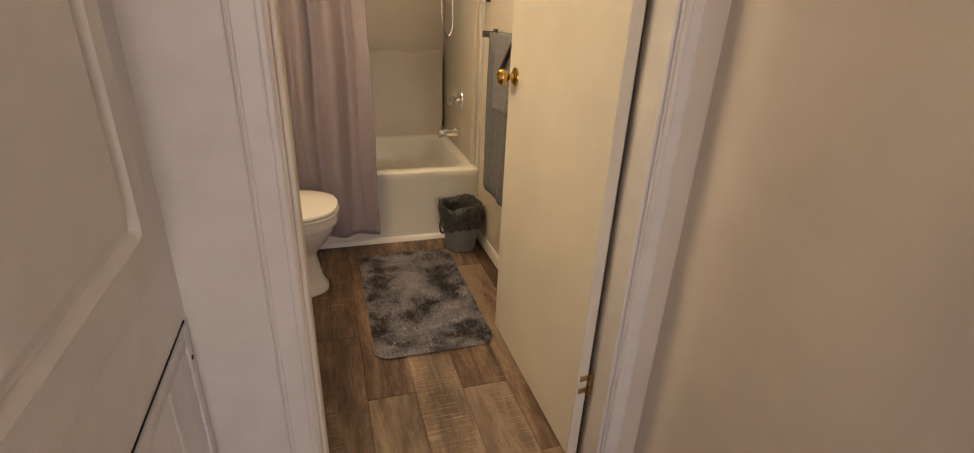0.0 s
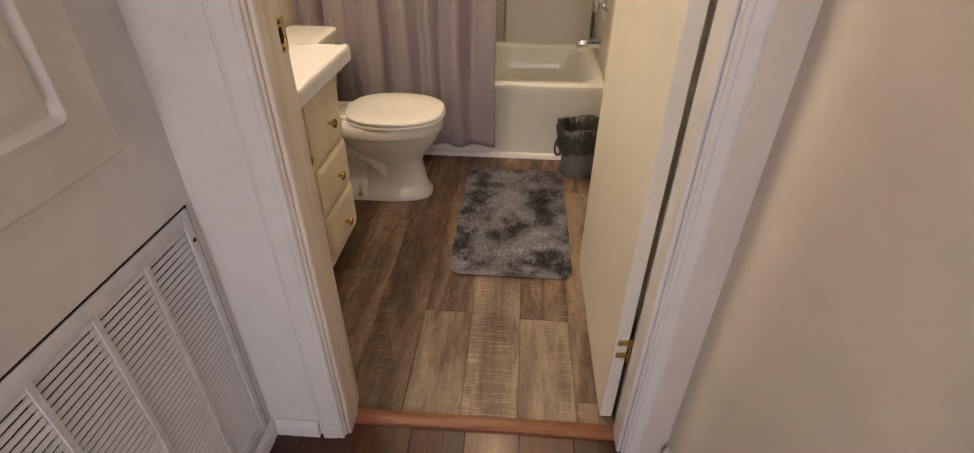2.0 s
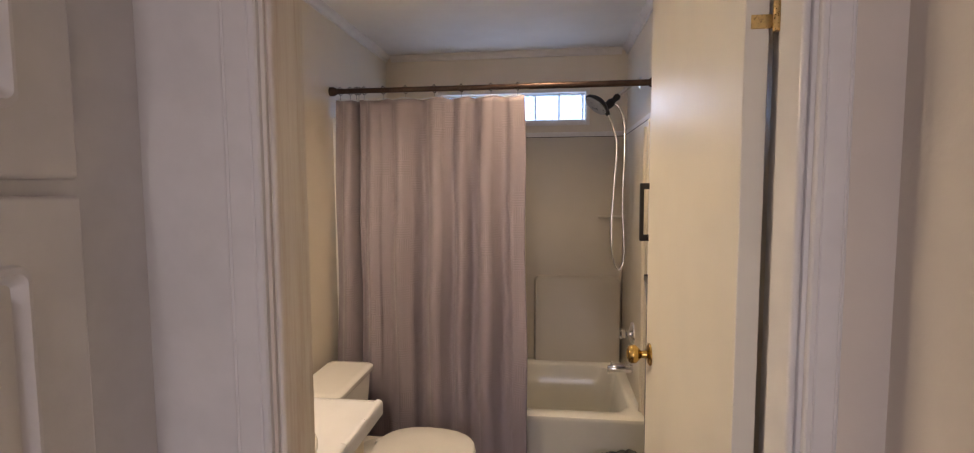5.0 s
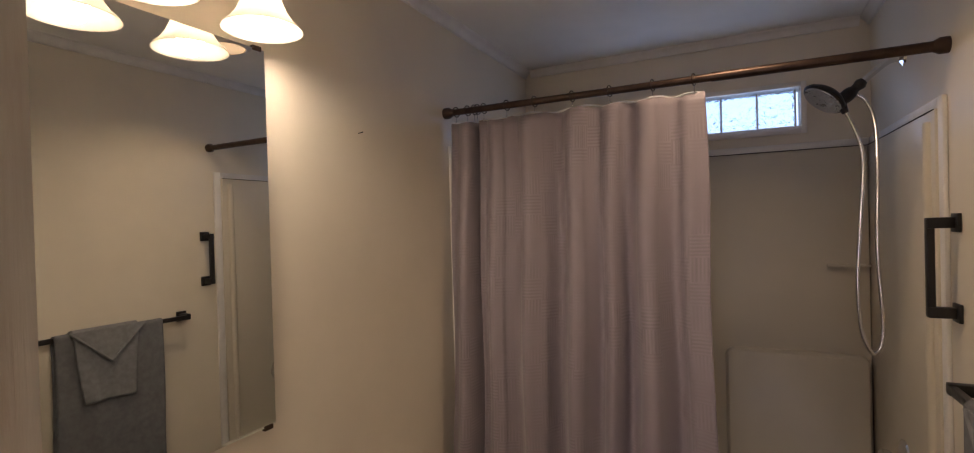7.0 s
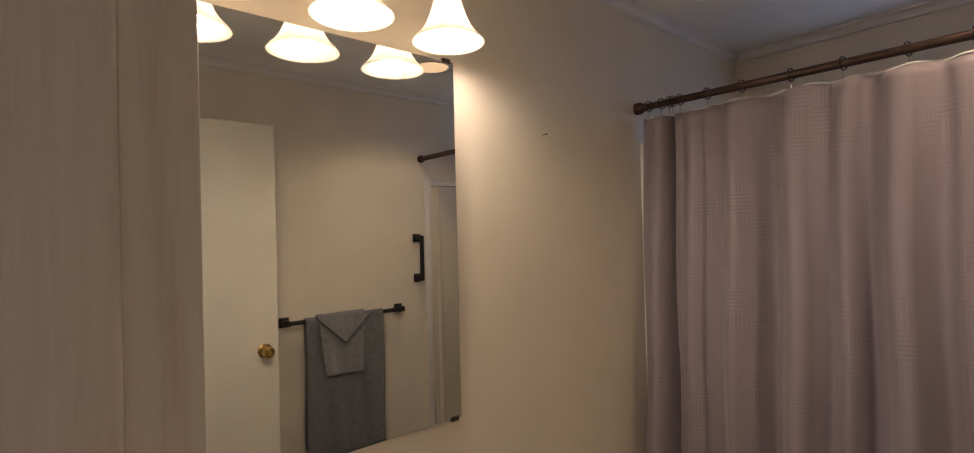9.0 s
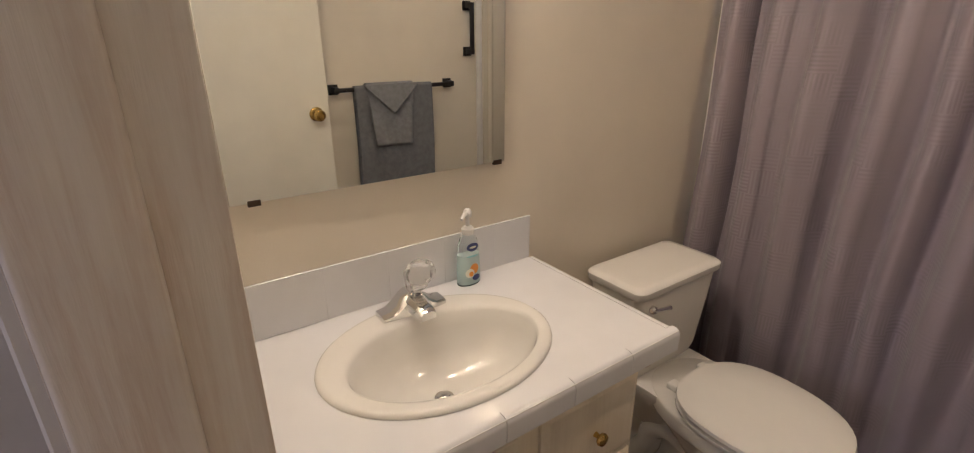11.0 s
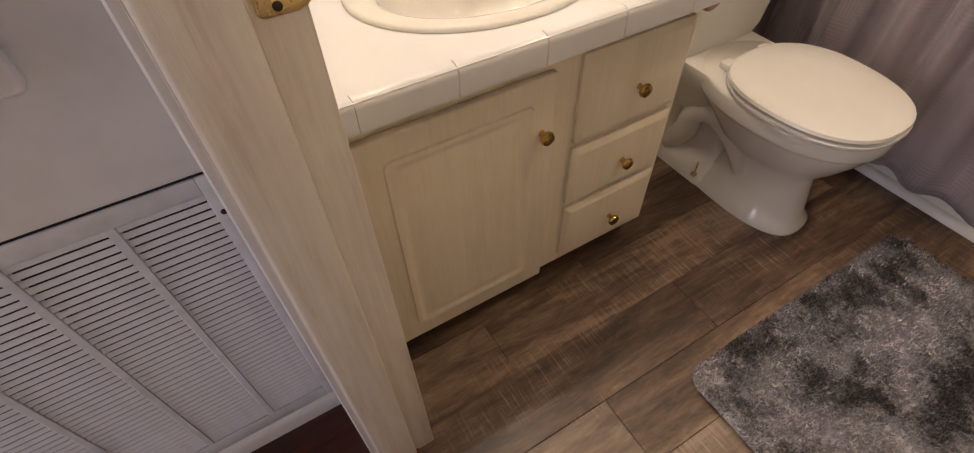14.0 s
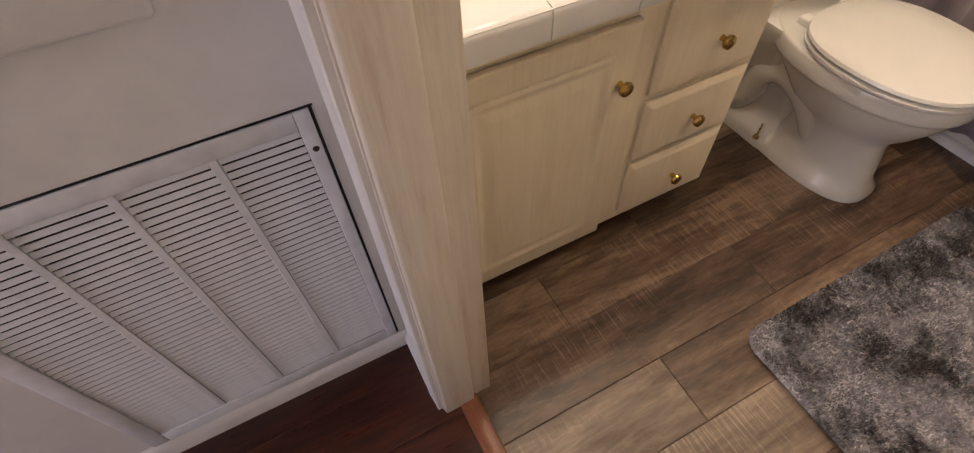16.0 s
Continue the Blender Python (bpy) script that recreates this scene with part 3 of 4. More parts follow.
cur = thing("shower_curtain", (-0.19, 2.74, CZ0), "mauve-grey woven fabric shower curtain with basket-weave squares", "shower curtain")
bm = bmesh.new()
uvl = bm.loops.layers.uv.new("UVMap")
NU, NV = 300, 60
grid, uvs = [], {}
arc = 0.0
for i in range(NU + 1):
    s0 = CX0 + (CX1 - CX0) * i / NU
    col = []
    if i:
        arc += math.hypot((CX1 - CX0) / NU, fold(s0, 0.5) - fold(s0 - (CX1 - CX0) / NU, 0.5))
    for j in range(NV + 1):
        f = 1 - j / NV
        z = CZ0 + (CZ1 - CZ0) * j / NV
        if j == NV:
            z -= 0.009 * abs(math.sin(s0 * 24))
        x = s0 + 0.022 * f * max(0, (s0 + 0.1)) / 0.4 + 0.004 * math.sin(z * 7 + s0 * 9)
        v = bm.verts.new((max(x, XL + 0.006), 2.750 - 0.050 * min(1, f * 1.4) + fold(s0, f) * (1 if f < 0.85 else 0.9), z))
        uvs[v] = (arc, z)
        col.append(v)
    grid.append(col)
for i in range(NU):
    for j in range(NV):
        fc = bm.faces.new((grid[i][j], grid[i + 1][j], grid[i + 1][j + 1], grid[i][j + 1]))
        for lp in fc.loops:
            lp[uvl].uv = uvs[lp.vert]
ob = part("cloth", bm, M_CURTAIN, cur, smooth=80)
sm = ob.modifiers.new("thickness", "SOLIDIFY")
sm.thickness = 0.0012
pts = [(CX0 + 0.005 + (CX1 - CX0 - 0.01) * i / 60, 2.758 + fold(CX0 + (CX1 - CX0) * i / 60, 0.0), CZ1 + 0.002 + 0.004 * math.sin(i * 0.9) - 0.006 * abs(math.sin(i * 0.36))) for i in range(61)]
part("liner_edge", tube(pts, 0.0035, 6), M_LINER, cur, "white liner edge")
for i, rx in enumerate(RINGS):
    hook = tube([(rx + 0.0145 * 0.3 * math.sin(a), 2.752 + 0.0185 * math.sin(a), 1.985 + 0.0185 * math.cos(a)) for a in [2 * math.pi * k / 20 for k in range(21)]], 0.0022, 6)
    rg_ob = thing("curtain_ring", (rx, 2.752, 1.94), "dark metal roller ring holding curtain on rod", "curtain ring", "curtain rings")
    part("roller_loop", hook, M_BRONZE, rg_ob)
    part("wire_hook", tube([(rx, 2.752, 1.966), (rx, 2.752, 1.950), (rx + 0.002, 2.745, 1.936), (rx + 0.002, 2.740, 1.944)], 0.0014, 6), M_STEEL, rg_ob)

# ---- shower fittings ----
PY = 3.15
sh = thing("hand_shower_set", (XR, PY, 2.06), "black and chrome twin shower head with hand shower", "shower head")
part("wall_flange", lathe([(0.032, XR), (0.030, XR - 0.006), (0.014, XR - 0.014)], (0, PY, 2.062), "x", 24), M_CHROME, sh)
part("arm", tube(bez([(XR, PY, 2.062), (XR - 0.04, PY, 2.056), (XR - 0.085, PY, 2.022), (0.742, PY, 1.996)]), 0.0105, 12), M_CHROME, sh)


def placed(b, m):
    bmesh.ops.transform(b, matrix=m, verts=b.verts)
    return b


part("bracket", tube(bez([(0.745, PY, 2.000), (0.728, PY, 1.984), (0.708, PY, 1.965), (0.682, PY - 0.004, 1.944), (0.662, PY - 0.006, 1.940)], 16), [0.013, 0.016, 0.019, 0.019, 0.017, 0.015, 0.015, 0.019, 0.022, 0.023, 0.023, 0.022, 0.021, 0.020, 0.020, 0.019, 0.018], 16), M_BLACK, sh)
headm = Matrix.Translation((0.628, PY - 0.006, 1.950)) @ Matrix.Rotation(radians(-16), 4, "X") @ Matrix.Rotation(radians(38), 4, "Y")
hd = part("head", placed(lathe([(0.010, 0.044), (0.024, 0.038), (0.052, 0.024), (0.070, 0.010), (0.074, 0.001), (0.069, -0.005)], (0, 0, 0), "z", 32), headm), M_BLACK, sh)
bm = lathe([(0.066, -0.0052), (0.064, -0.009)], (0, 0, 0), "z", 32)
for rr, k in ((0.018, 6), (0.034, 12), (0.052, 18)):
    for i in range(k):
        a = 2 * math.pi * i / k
        lathe([(0.0034, -0.009), (0.0022, -0.0125)], (rr * math.cos(a), rr * math.sin(a), 0), "z", 6, bm=bm)
part("nozzle_plate", placed(bm, headm), M_RUBBER, hd)
part("handle", tube(bez([(0.668, PY - 0.008, 1.940), (0.680, PY - 0.012, 1.918), (0.690, PY - 0.014, 1.894)], 8), [0.017, 0.017, 0.016, 0.016, 0.015, 0.014, 0.012, 0.011, 0.010], 12), M_BLACK, sh)
hose = bez([(0.690, PY - 0.014, 1.898), (0.718, PY - 0.02, 1.82), (0.735, PY - 0.02, 1.72), (0.722, PY - 0.02, 1.50), (0.712, PY - 0.02, 1.30), (0.722, PY - 0.02, 1.14), (0.756, PY - 0.015, 1.072), (0.782, PY - 0.01, 1.15), (0.772, PY - 0.005, 1.42), (0.778, PY, 1.70), (0.774, PY, 1.85), (0.750, PY, 1.93), (0.718, PY, 1.960)], 190)
part("hose", tube(hose, [0.0072 if k % 2 else 0.0063 for k in range(191)], 10), M_CHROME, sh, "flexible chrome hose", 180)

vl = thing("shower_valve", (XR - 0.018, PY, 0.70), "round chrome shower valve with a clear knob", "shower valve")
part("escutcheon", lathe([(0.068, XR - 0.018), (0.066, XR - 0.024), (0.030, XR - 0.034)], (0, PY, 0.715), "x", 32), M_CHROME, vl)
part("knob", lathe([(0.016, XR - 0.034), (0.018, XR - 0.052), (0.028, XR - 0.060), (0.030, XR - 0.080), (0.020, XR - 0.090)], (0, PY, 0.715), "x", 20), M_CHROME, vl)
spt = thing("tub_spout", (XR - 0.018, PY, 0.52), "chrome tub spout on the wall", "tub spout")
part("body", loft([[(x, PY + w * math.cos(a), z + h * math.sin(a)) for a in [2 * math.pi * k / 18 for k in range(18)]] for x, z, w, h in ((XR - 0.017, 0.525, 0.028, 0.028), (XR - 0.05, 0.525, 0.026, 0.026), (XR - 0.10, 0.524, 0.024, 0.023), (XR - 0.130, 0.520, 0.023, 0.022), (XR - 0.148, 0.512, 0.020, 0.024), (XR - 0.152, 0.505, 0.015, 0.018))]), M_CHROME, spt)
part("diverter", lathe([(0.006, 0.0), (0.0045, 0.010), (0.008, 0.020), (0.006, 0.024)], (XR - 0.132, PY, 0.538), "z", 12), M_CHROME, spt)

# ---- grab bar, towel bar, towels ----
def square_bar(name, a, b, label, cat):
    """Square black rail on two stepped posts standing off the right wall."""
    o = thing(name, ((XR), (a[0] + b[0]) / 2, min(a[1], b[1])), label, cat)
    for y, z in (a, b):
        pb = part("mount_plate", box(XR - 0.009, XR, y - 0.024, y + 0.024, z - 0.024, z + 0.024, 0.002), M_BLACK, o)
        part("post", box(XR - 0.066, XR - 0.009, y - 0.012, y + 0.012, z - 0.014, z + 0.014, 0.0025), M_BLACK, o)
    part("rail", box(XR - 0.067, XR - 0.050, min(a[0], b[0]) - 0.010, max(a[0], b[0]) + 0.010, min(a[1], b[1]) - 0.010, max(a[1], b[1]) + 0.010, 0.002), M_BLACK, o)
    return o


square_bar("grab_bar", (2.710, 1.288), (2.710, 1.520), "vertical matt black square grab bar by the tub", "grab bar")
square_bar("towel_bar", (1.942, 1.128), (2.575, 1.128), "matt black square towel bar on the wall", "towel bar")


def hanging(y0, y1, zf, zb, r, n=40, wav=0.004, seed=0.0, taper=0.0):
    """Cloth folded over the towel bar: front drop to zf, back drop to zb."""
    bxc, bz = XR - 0.0585, 1.128
    prof = []
    m = 26
    for k in range(m + 1):
        prof.append((bxc - r, zf + (bz - zf) * k / m, 1 - k / m))
    for k in range(1, 8):
        a = math.pi - math.pi * k / 8
        prof.append((bxc + r * math.cos(a), bz + r * math.sin(a), 0))
    for k in range(m + 1):
        prof.append((bxc + r, bz - (bz - zb) * k / m, k / m))
    b = bmesh.new()
    vs = []
    for i in range(n + 1):
        y = y0 + (y1 - y0) * i / n
        row = []
        for x, z, f in prof:
            dx = wav * f * (math.sin(y * 31 + seed) + 0.5 * math.sin(y * 67 + seed + z * 5))
            row.append(b.verts.new((min(x + dx - 0.004 * f, XR - 0.004), y + 0.006 * f * math.sin(z * 8 + seed) + taper * f * ((y0 + y1) / 2 - y), z - 0.10 * taper * f * (y - y0))))
        vs.append(row)
    for i in range(n):
        for j in range(len(prof) - 1):
            b.faces.new((vs[i][j], vs[i + 1][j], vs[i + 1][j + 1], vs[i][j + 1]))
    return b


ob = solid("bath_towel", hanging(2.025, 2.445, 0.43, 0.50, 0.018), M_TOWEL, "dark grey terry bath towel over the towel bar", "towel")
ob.modifiers.new("thickness", "SOLIDIFY").thickness = 0.006
ob = solid("washcloth", hanging(2.085, 2.335, 0.845, 0.95, 0.028, seed=2.0, taper=0.22), M_CLOTH, "grey washcloth folded over the bath towel", "washcloth")
ob.modifiers.new("thickness", "SOLIDIFY").thickness = 0.004
bm = bmesh.new()
xx = XR - 0.0585 - 0.040
tri = [bm.verts.new(p) for p in ((xx, 2.065, 1.150), (xx, 2.355, 1.150), (xx - 0.004, 2.215, 1.01))]
bm.faces.new(tri)
bmesh.ops.subdivide_edges(bm, edges=bm.edges[:], cuts=4, use_grid_fill=True)
bmesh.ops.solidify(bm, geom=bm.faces[:], thickness=0.006)
for ya, yb in ((2.065, 2.215), (2.355, 2.215)):
    tube([(xx - 0.002, ya, 1.150), (xx - 0.007, yb, 1.008)], 0.0045, 8, bm=bm)
solid("folded_washcloth", bm, M_CLOTH, "small grey cloth folded to a point over towel", "washcloth")

# ---- door ----
DX0, DX1, DY0, DY1 = 0.671, 0.705, 1.150, 1.858
door = thing("door_1", ((DX0 + DX1) / 2, DY0, 0.012), "plain cream-white slab door standing wide open", "door", kind="structure")
part("slab", box(DX0, DX1, DY0, DY1, 0.012, 2.05, 0.0015, 1), M_DOOR, door)
for s, fx in ((-1, DX0), (1, DX1)):
    kn = part("door_knob", lathe([(0.012, fx + s * 0.004), (0.010, fx + s * 0.024), (0.018, fx + s * 0.032), (0.0255, fx + s * 0.040), (0.0265, fx + s * 0.052), (0.022, fx + s * 0.060), (0.014, fx + s * 0.063), (0.012, fx + s * 0.061)], (0, 1.800, 1.045), "x", 28), M_BRASS, door, "polished brass knob")
    part("rosette", lathe([(0.032, fx), (0.031, fx + s * 0.004), (0.024, fx + s * 0.008), (0.013, fx + s * 0.010)], (0, 1.800, 1.045), "x", 28), M_BRASS, kn)
part("latch_plate", box(DX0 + 0.005, DX1 - 0.005, DY1 - 0.001, DY1 + 0.001, 1.017, 1.073, 0.0004, 1), M_OLDBRASS, door)
for hz in (0.285, 1.78):
    hg = part("hinge", lathe([(0.0055, hz - 0.038), (0.0055, hz + 0.038)], (0.712, 1.143, 0), "z", 14), M_OLDBRASS, door, "worn brass hinge")
    for q in (-0.022, 0.022):
        part("leaf", box(DX1 - 0.026, DX1 + 0.004, DY0 - 0.0022, DY0 + 0.0005, hz + q - 0.010, hz + q + 0.010, 0.0006, 1), M_OLDBRASS, hg)

# ---- return-air grille ----
gr = thing("return_air_grille", (HL, 0.75, 0.058), "dusty white louvred return-air grille low in the wall", "air grille")
GY0, GY1, GZ0, GZ1 = 0.474, 1.026, 0.058, 0.735
bm = box(HL, HL + 0.006, GY0, VY0 + 0.006, GZ0, GZ1, 0.002)
box(HL, HL + 0.006, VY1 - 0.006, GY1 - 0.006, GZ0, GZ1, 0.002, bm=bm)
box(HL, HL + 0.006, VY0 + 0.006, VY1 - 0.006, GZ0, VZ0 + 0.012, 0.002, bm=bm)
box(HL, HL + 0.006, VY0 + 0.006, VY1 - 0.006, VZ1 - 0.008, GZ1, 0.002, bm=bm)
part("frame", bm, M_GRILLE, gr)
cols = [VY0 + 0.006, 0.6335, 0.757, 0.8825, VY1 - 0.006]
for c in cols[1:-1]:
    part("divider", box(HL - 0.012, HL + 0.004, c - 0.006, c + 0.006, VZ0 + 0.010, VZ1 - 0.006, 0.001, 1), M_GRILLE, gr)
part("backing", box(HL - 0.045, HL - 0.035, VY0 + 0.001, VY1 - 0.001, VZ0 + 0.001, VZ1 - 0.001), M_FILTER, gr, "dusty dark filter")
# near-black strips laid on the wall to draw the frame's edge shadow
part("shadow_gap", box(HL, HL + 0.002, GY0, GY1 + 0.001, GZ1 + 0.0005, GZ1 + 0.0030), M_RECESS_DARK, gr)
part("shadow_gap", box(HL, HL + 0.002, GY1 - 0.0055, GY1 - 0.001, GZ0, GZ1), M_RECESS_DARK, gr)
part("screw", lathe([(0.005, HL + 0.006), (0.004, HL + 0.008), (0.001, HL + 0.0085)], (0, 1.010, 0.668), "x", 12), M_BRONZE, gr)
NS = 42
pitch = (VZ1 - VZ0 - 0.020) / NS
slat_mesh = {}
for a, b in zip(cols, cols[1:]):
    y0, y1 = a + (0.006 if a != cols[0] else 0), b - (0.006 if b != cols[-1] else 0)
    for k in range(NS):
        z = VZ0 + 0.012 + pitch * (k + 0.5)
        key = round(y0, 3)
        if key not in slat_mesh:
            prof = [(-0.0023, 0.0038), (-0.0015, 0.0044), (0.0013, -0.0031), (0.0017, -0.0043), (0.0006, -0.0045)]
            b2 = loft([[(p, y, q) for p, q in prof] for y in (0.0005, y1 - y0 - 0.0005)])
            slat_mesh[key] = mesh_of("slat", b2, M_GRILLE)
        o = new("slat", slat_mesh[key])
        o.parent = gr
        o.location = Vector((HL + 0.001, y0, z)) - ORIGIN[gr]

# ---- hall cupboard doors ----
def panel_door(name, x, sgn, y0, y1, z0, z1, t, mat, label, relief=1.0, parent=None, stile=0.048):
    """Framed door with a raised, bevelled centre panel; sgn is its facing along x."""
    b = box(min(x, x + sgn * t), max(x, x + sgn * t), y0, y1, z0, z1, 0.26 * t, 3)
    f = x + sgn * t
    def oval(d, h):
        return [(f + sgn * h * (relief if h > 0 else 1), p[0], p[1]) for p in rrect(y0 + stile + d, y1 - stile - d, z0 + stile + d, z1 - stile - d, max(0.016 - d * 0.4, 0.006), 0, 5)]
    bead = loft([oval(0, -0.002), oval(0.003, 0.0030), oval(0.010, 0.0042), oval(0.016, 0.0030), oval(0.021, 0.0006), oval(0.030, 0.0008), oval(0.046, 0.0040), oval(0.050, 0.0043)], True, False, True)
    if parent is None:
        th = thing(name, (x, (y0 + y1) / 2, z0), label, "cupboard door")
    else:
        th = part(name, b, mat, parent, label)
        part("raised_panel", bead, mat, th)
        return th
    part("door_frame", b, mat, th)
    part("raised_panel", bead, mat, th)
    return th


panel_door("cupboard_door", HL + 0.001, 1, 0.40, 0.918, 0.905, 1.512, 0.024, M_WHITE, "white raised-panel cupboard door above air grille", 3.0, stile=0.074)
panel_door("cupboard_door", HL + 0.001, 1, 0.40, 0.918, 1.532, 2.20, 0.024, M_WHITE, "white raised-panel upper cupboard door in the hall", 3.0, stile=0.074)

# ---- vanity ----
VX, VYa, VYb = -0.243, YD1 + 0.003, 1.952
van = thing("vanity_cabinet", (-0.45, 1.56, 0), "cream vanity cabinet with one door and three drawers", "vanity")
part("face_frame", box(VX - 0.018, VX, VYa, VYb, 0.080, 0.736, 0.002, 1), M_CAB, van)
part("side_panel", box(XL + 0.002, VX - 0.0185, VYa, VYa + 0.016, 0.080, 0.736), M_CAB, van)
part("side_panel", box(XL + 0.002, VX - 0.0185, VYb - 0.016, VYb, 0.080, 0.736), M_CAB, van)
part("bottom_panel", box(XL + 0.002, VX - 0.0185, VYa + 0.0165, VYb - 0.0165, 0.080, 0.096), M_CAB, van)
# toe kick coloured near-black for the shade under the cabinet
part("toe_kick", box(XL + 0.002, VX - 0.075, VYa, VYb, 0.0, 0.0795), M_RECESS_DARK, van)


def cab_knob(y, z, parent, fx):
    return part("knob", lathe([(0.007, fx), (0.0055, fx + 0.006), (0.006, fx + 0.010), (0.0135, fx + 0.015), (0.0155, fx + 0.020), (0.0135, fx + 0.025), (0.006, fx + 0.028)], (0, y, z), "x", 24), M_BRASS, parent, "polished brass knob")


vd = panel_door("door", VX + 0.0005, 1, 1.195, 1.592, 0.084, 0.684, 0.017, M_CAB, "", 1.3, van)
cab_knob(1.562, 0.562, vd, VX + 0.0175)
for z0, z1, kz in ((0.487, 0.692, 0.580), (0.304, 0.470, 0.382), (0.112, 0.288, 0.188)):
    y0, y1 = 1.655, 1.934
    f = VX + 0.0005
    rg = [[(f + h, p[0], p[1]) for p in rrect(y0 + d, y1 - d, z0 + d, z1 - d, 0.004, 0, 3)] for h, d in ((0, 0), (0.008, 0), (0.0095, 0.003), (0.0135, 0.009), (0.017, 0.0145), (0.0172, 0.016))]
    dr = part("drawer_front", loft(rg), M_CAB, van)
    cab_knob(1.803, kz, dr, f + 0.0168)

CT, CFX, CY1 = 0.787, -0.184, 2.001
# sink geometry
SX, SY, SA, SB = -0.432, 1.550, 0.192, 0.250


def oval(a, b, z, cx=SX, cy=SY, n=56):
    return [(cx + a * math.cos(2 * math.pi * k / n), cy + b * math.sin(2 * math.pi * k / n), z) for k in range(n)]


ct = thing("countertop", (-0.43, 1.58, 0.737), "white glazed tile countertop with rounded front edge", "countertop")
outer = []
ox0, ox1, oy0, oy1 = XL + 0.004, CFX - 0.022, VYa, CY1 - 0.022
for k in range(56):
    c, s = math.cos(2 * math.pi * k / 56), math.sin(2 * math.pi * k / 56)
    sc = min(((ox1 - SX) / c if c > 0 else (ox0 - SX) / c) if abs(c) > 1e-6 else 9, ((oy1 - SY) / s if s > 0 else (oy0 - SY) / s) if abs(s) > 1e-6 else 9)
    outer.append((SX + sc * c, SY + sc * s))
for tgt in ((ox1, oy1), (ox1, oy0), (ox0, oy0), (ox0, oy1)):
    j = min(range(56), key=lambda q: (outer[q][0] - tgt[0]) ** 2 + (outer[q][1] - tgt[1]) ** 2)
    outer[j] = tgt
hole = [(p[0], p[1]) for p in oval(SA - 0.012, SB - 0.012, 0)]
rg = [[(x, y, 0.737) for x, y in hole], [(x, y, CT) for x, y in hole], [(x, y, CT) for x, y in outer], [(x, y, 0.737) for x, y in outer], [(x, y, 0.737) for x, y in hole]]
part("top", loft(rg, True, False, False), M_TILE, ct, smooth=30)


def bullnose(u0, u1, along, edge, sgn=1, mat=M_TILE):
    """Rounded edge tile from u0 to u1 along x or y."""
    prof = [(edge - 0.0215, CT + 0.001)] + [(edge - 0.015 + 0.015 * math.sin(a), CT - 0.014 + 0.015 * math.cos(a)) for a in [radians(15 * k) for k in range(7)]] + [(edge - 0.001, CT - 0.050), (edge - 0.0215, CT - 0.050)]
    rings = []
    for u in (u0, u0 + 0.0008, u1 - 0.0008, u1):
        sh = 0.0008 if u in (u0, u1) else 0
        rings.append([((p - sh, u, q - sh) if along == "y" else (u, p - sh, q - sh)) for p, q in prof])
    return loft(rings)


edges = [VYa, 1.216, 1.374, 1.532, 1.690, 1.848, CY1 - 0.001]
for a, b in zip(edges, edges[1:]):
    part("edge_tile", bullnose(a + 0.0004, b - 0.0004, "y", CFX), M_TILE, ct, smooth=30)
xe = [XL + 0.009, -0.512, -0.360, CFX - 0.0225]
for a, b in zip(xe, xe[1:]):
    part("edge_tile", bullnose(a + 0.0004, b - 0.0004, "x", CY1), M_TILE, ct, smooth=30)
part("grout_bed", box(CFX - 0.030, CFX - 0.0035, VYa, CY1 - 0.004, CT - 0.049, CT - 0.003), M_GROUT, ct)
part("broken_edge", loft([rrect(-0.226, -0.196, 1.900, 1.946, 0.006, 0.7365), rrect(-0.224, -0.198, 1.906, 1.944, 0.008, 0.724), rrect(-0.220, -0.204, 1.918, 1.938, 0.006, 0.712)]), M_THR, ct, "bare brown wood where tile broke away")
bk = thing("backsplash", (XL + 0.008, 1.56, CT), "white glazed tile backsplash along the wall", "backsplash")
part("grout_bed", box(XL + 0.001, XL + 0.0066, VYa, 1.977, CT + 0.001, 0.911), M_GROUT, bk)
se = [VYa, 1.248, 1.400, 1.552, 1.704, 1.856, 1.980]
for a, b in zip(se, se[1:]):
    part("splash_tile", box(XL + 0.002, XL + 0.0080, a, b, CT + 0.001, 0.913, 0.0004, 1), M_TILE, bk)

snk = thing("sink", (SX, SY, 0.63), "white oval china drop-in sink", "sink")
rg = [oval(SA, SB, CT + 0.001), oval(SA - 0.001, SB - 0.001, CT + 0.005), oval(SA - 0.006, SB - 0.006, CT + 0.009), oval(SA - 0.014, SB - 0.014, CT + 0.010),
      oval(SA - 0.032, SB - 0.034, CT + 0.009, SX + 0.006, SY + 0.003), oval(SA - 0.050, SB - 0.042, CT + 0.007, SX + 0.016, SY + 0.006), oval(SA - 0.057, SB - 0.047, CT - 0.001, SX + 0.019, SY + 0.007), oval(SA - 0.064, SB - 0.055, CT - 0.03, SX + 0.019, SY + 0.007),
      oval(SA - 0.082, SB - 0.080, CT - 0.075, SX + 0.018, SY + 0.006), oval(SA - 0.112, SB - 0.130, CT - 0.112, SX + 0.014, SY + 0.004), oval(0.03, 0.035, CT - 0.124, SX + 0.010), oval(0.022, 0.022, CT - 0.125, SX + 0.008)]
part("bowl", loft(rg, True, False, True), M_CHINA, snk, smooth=60)
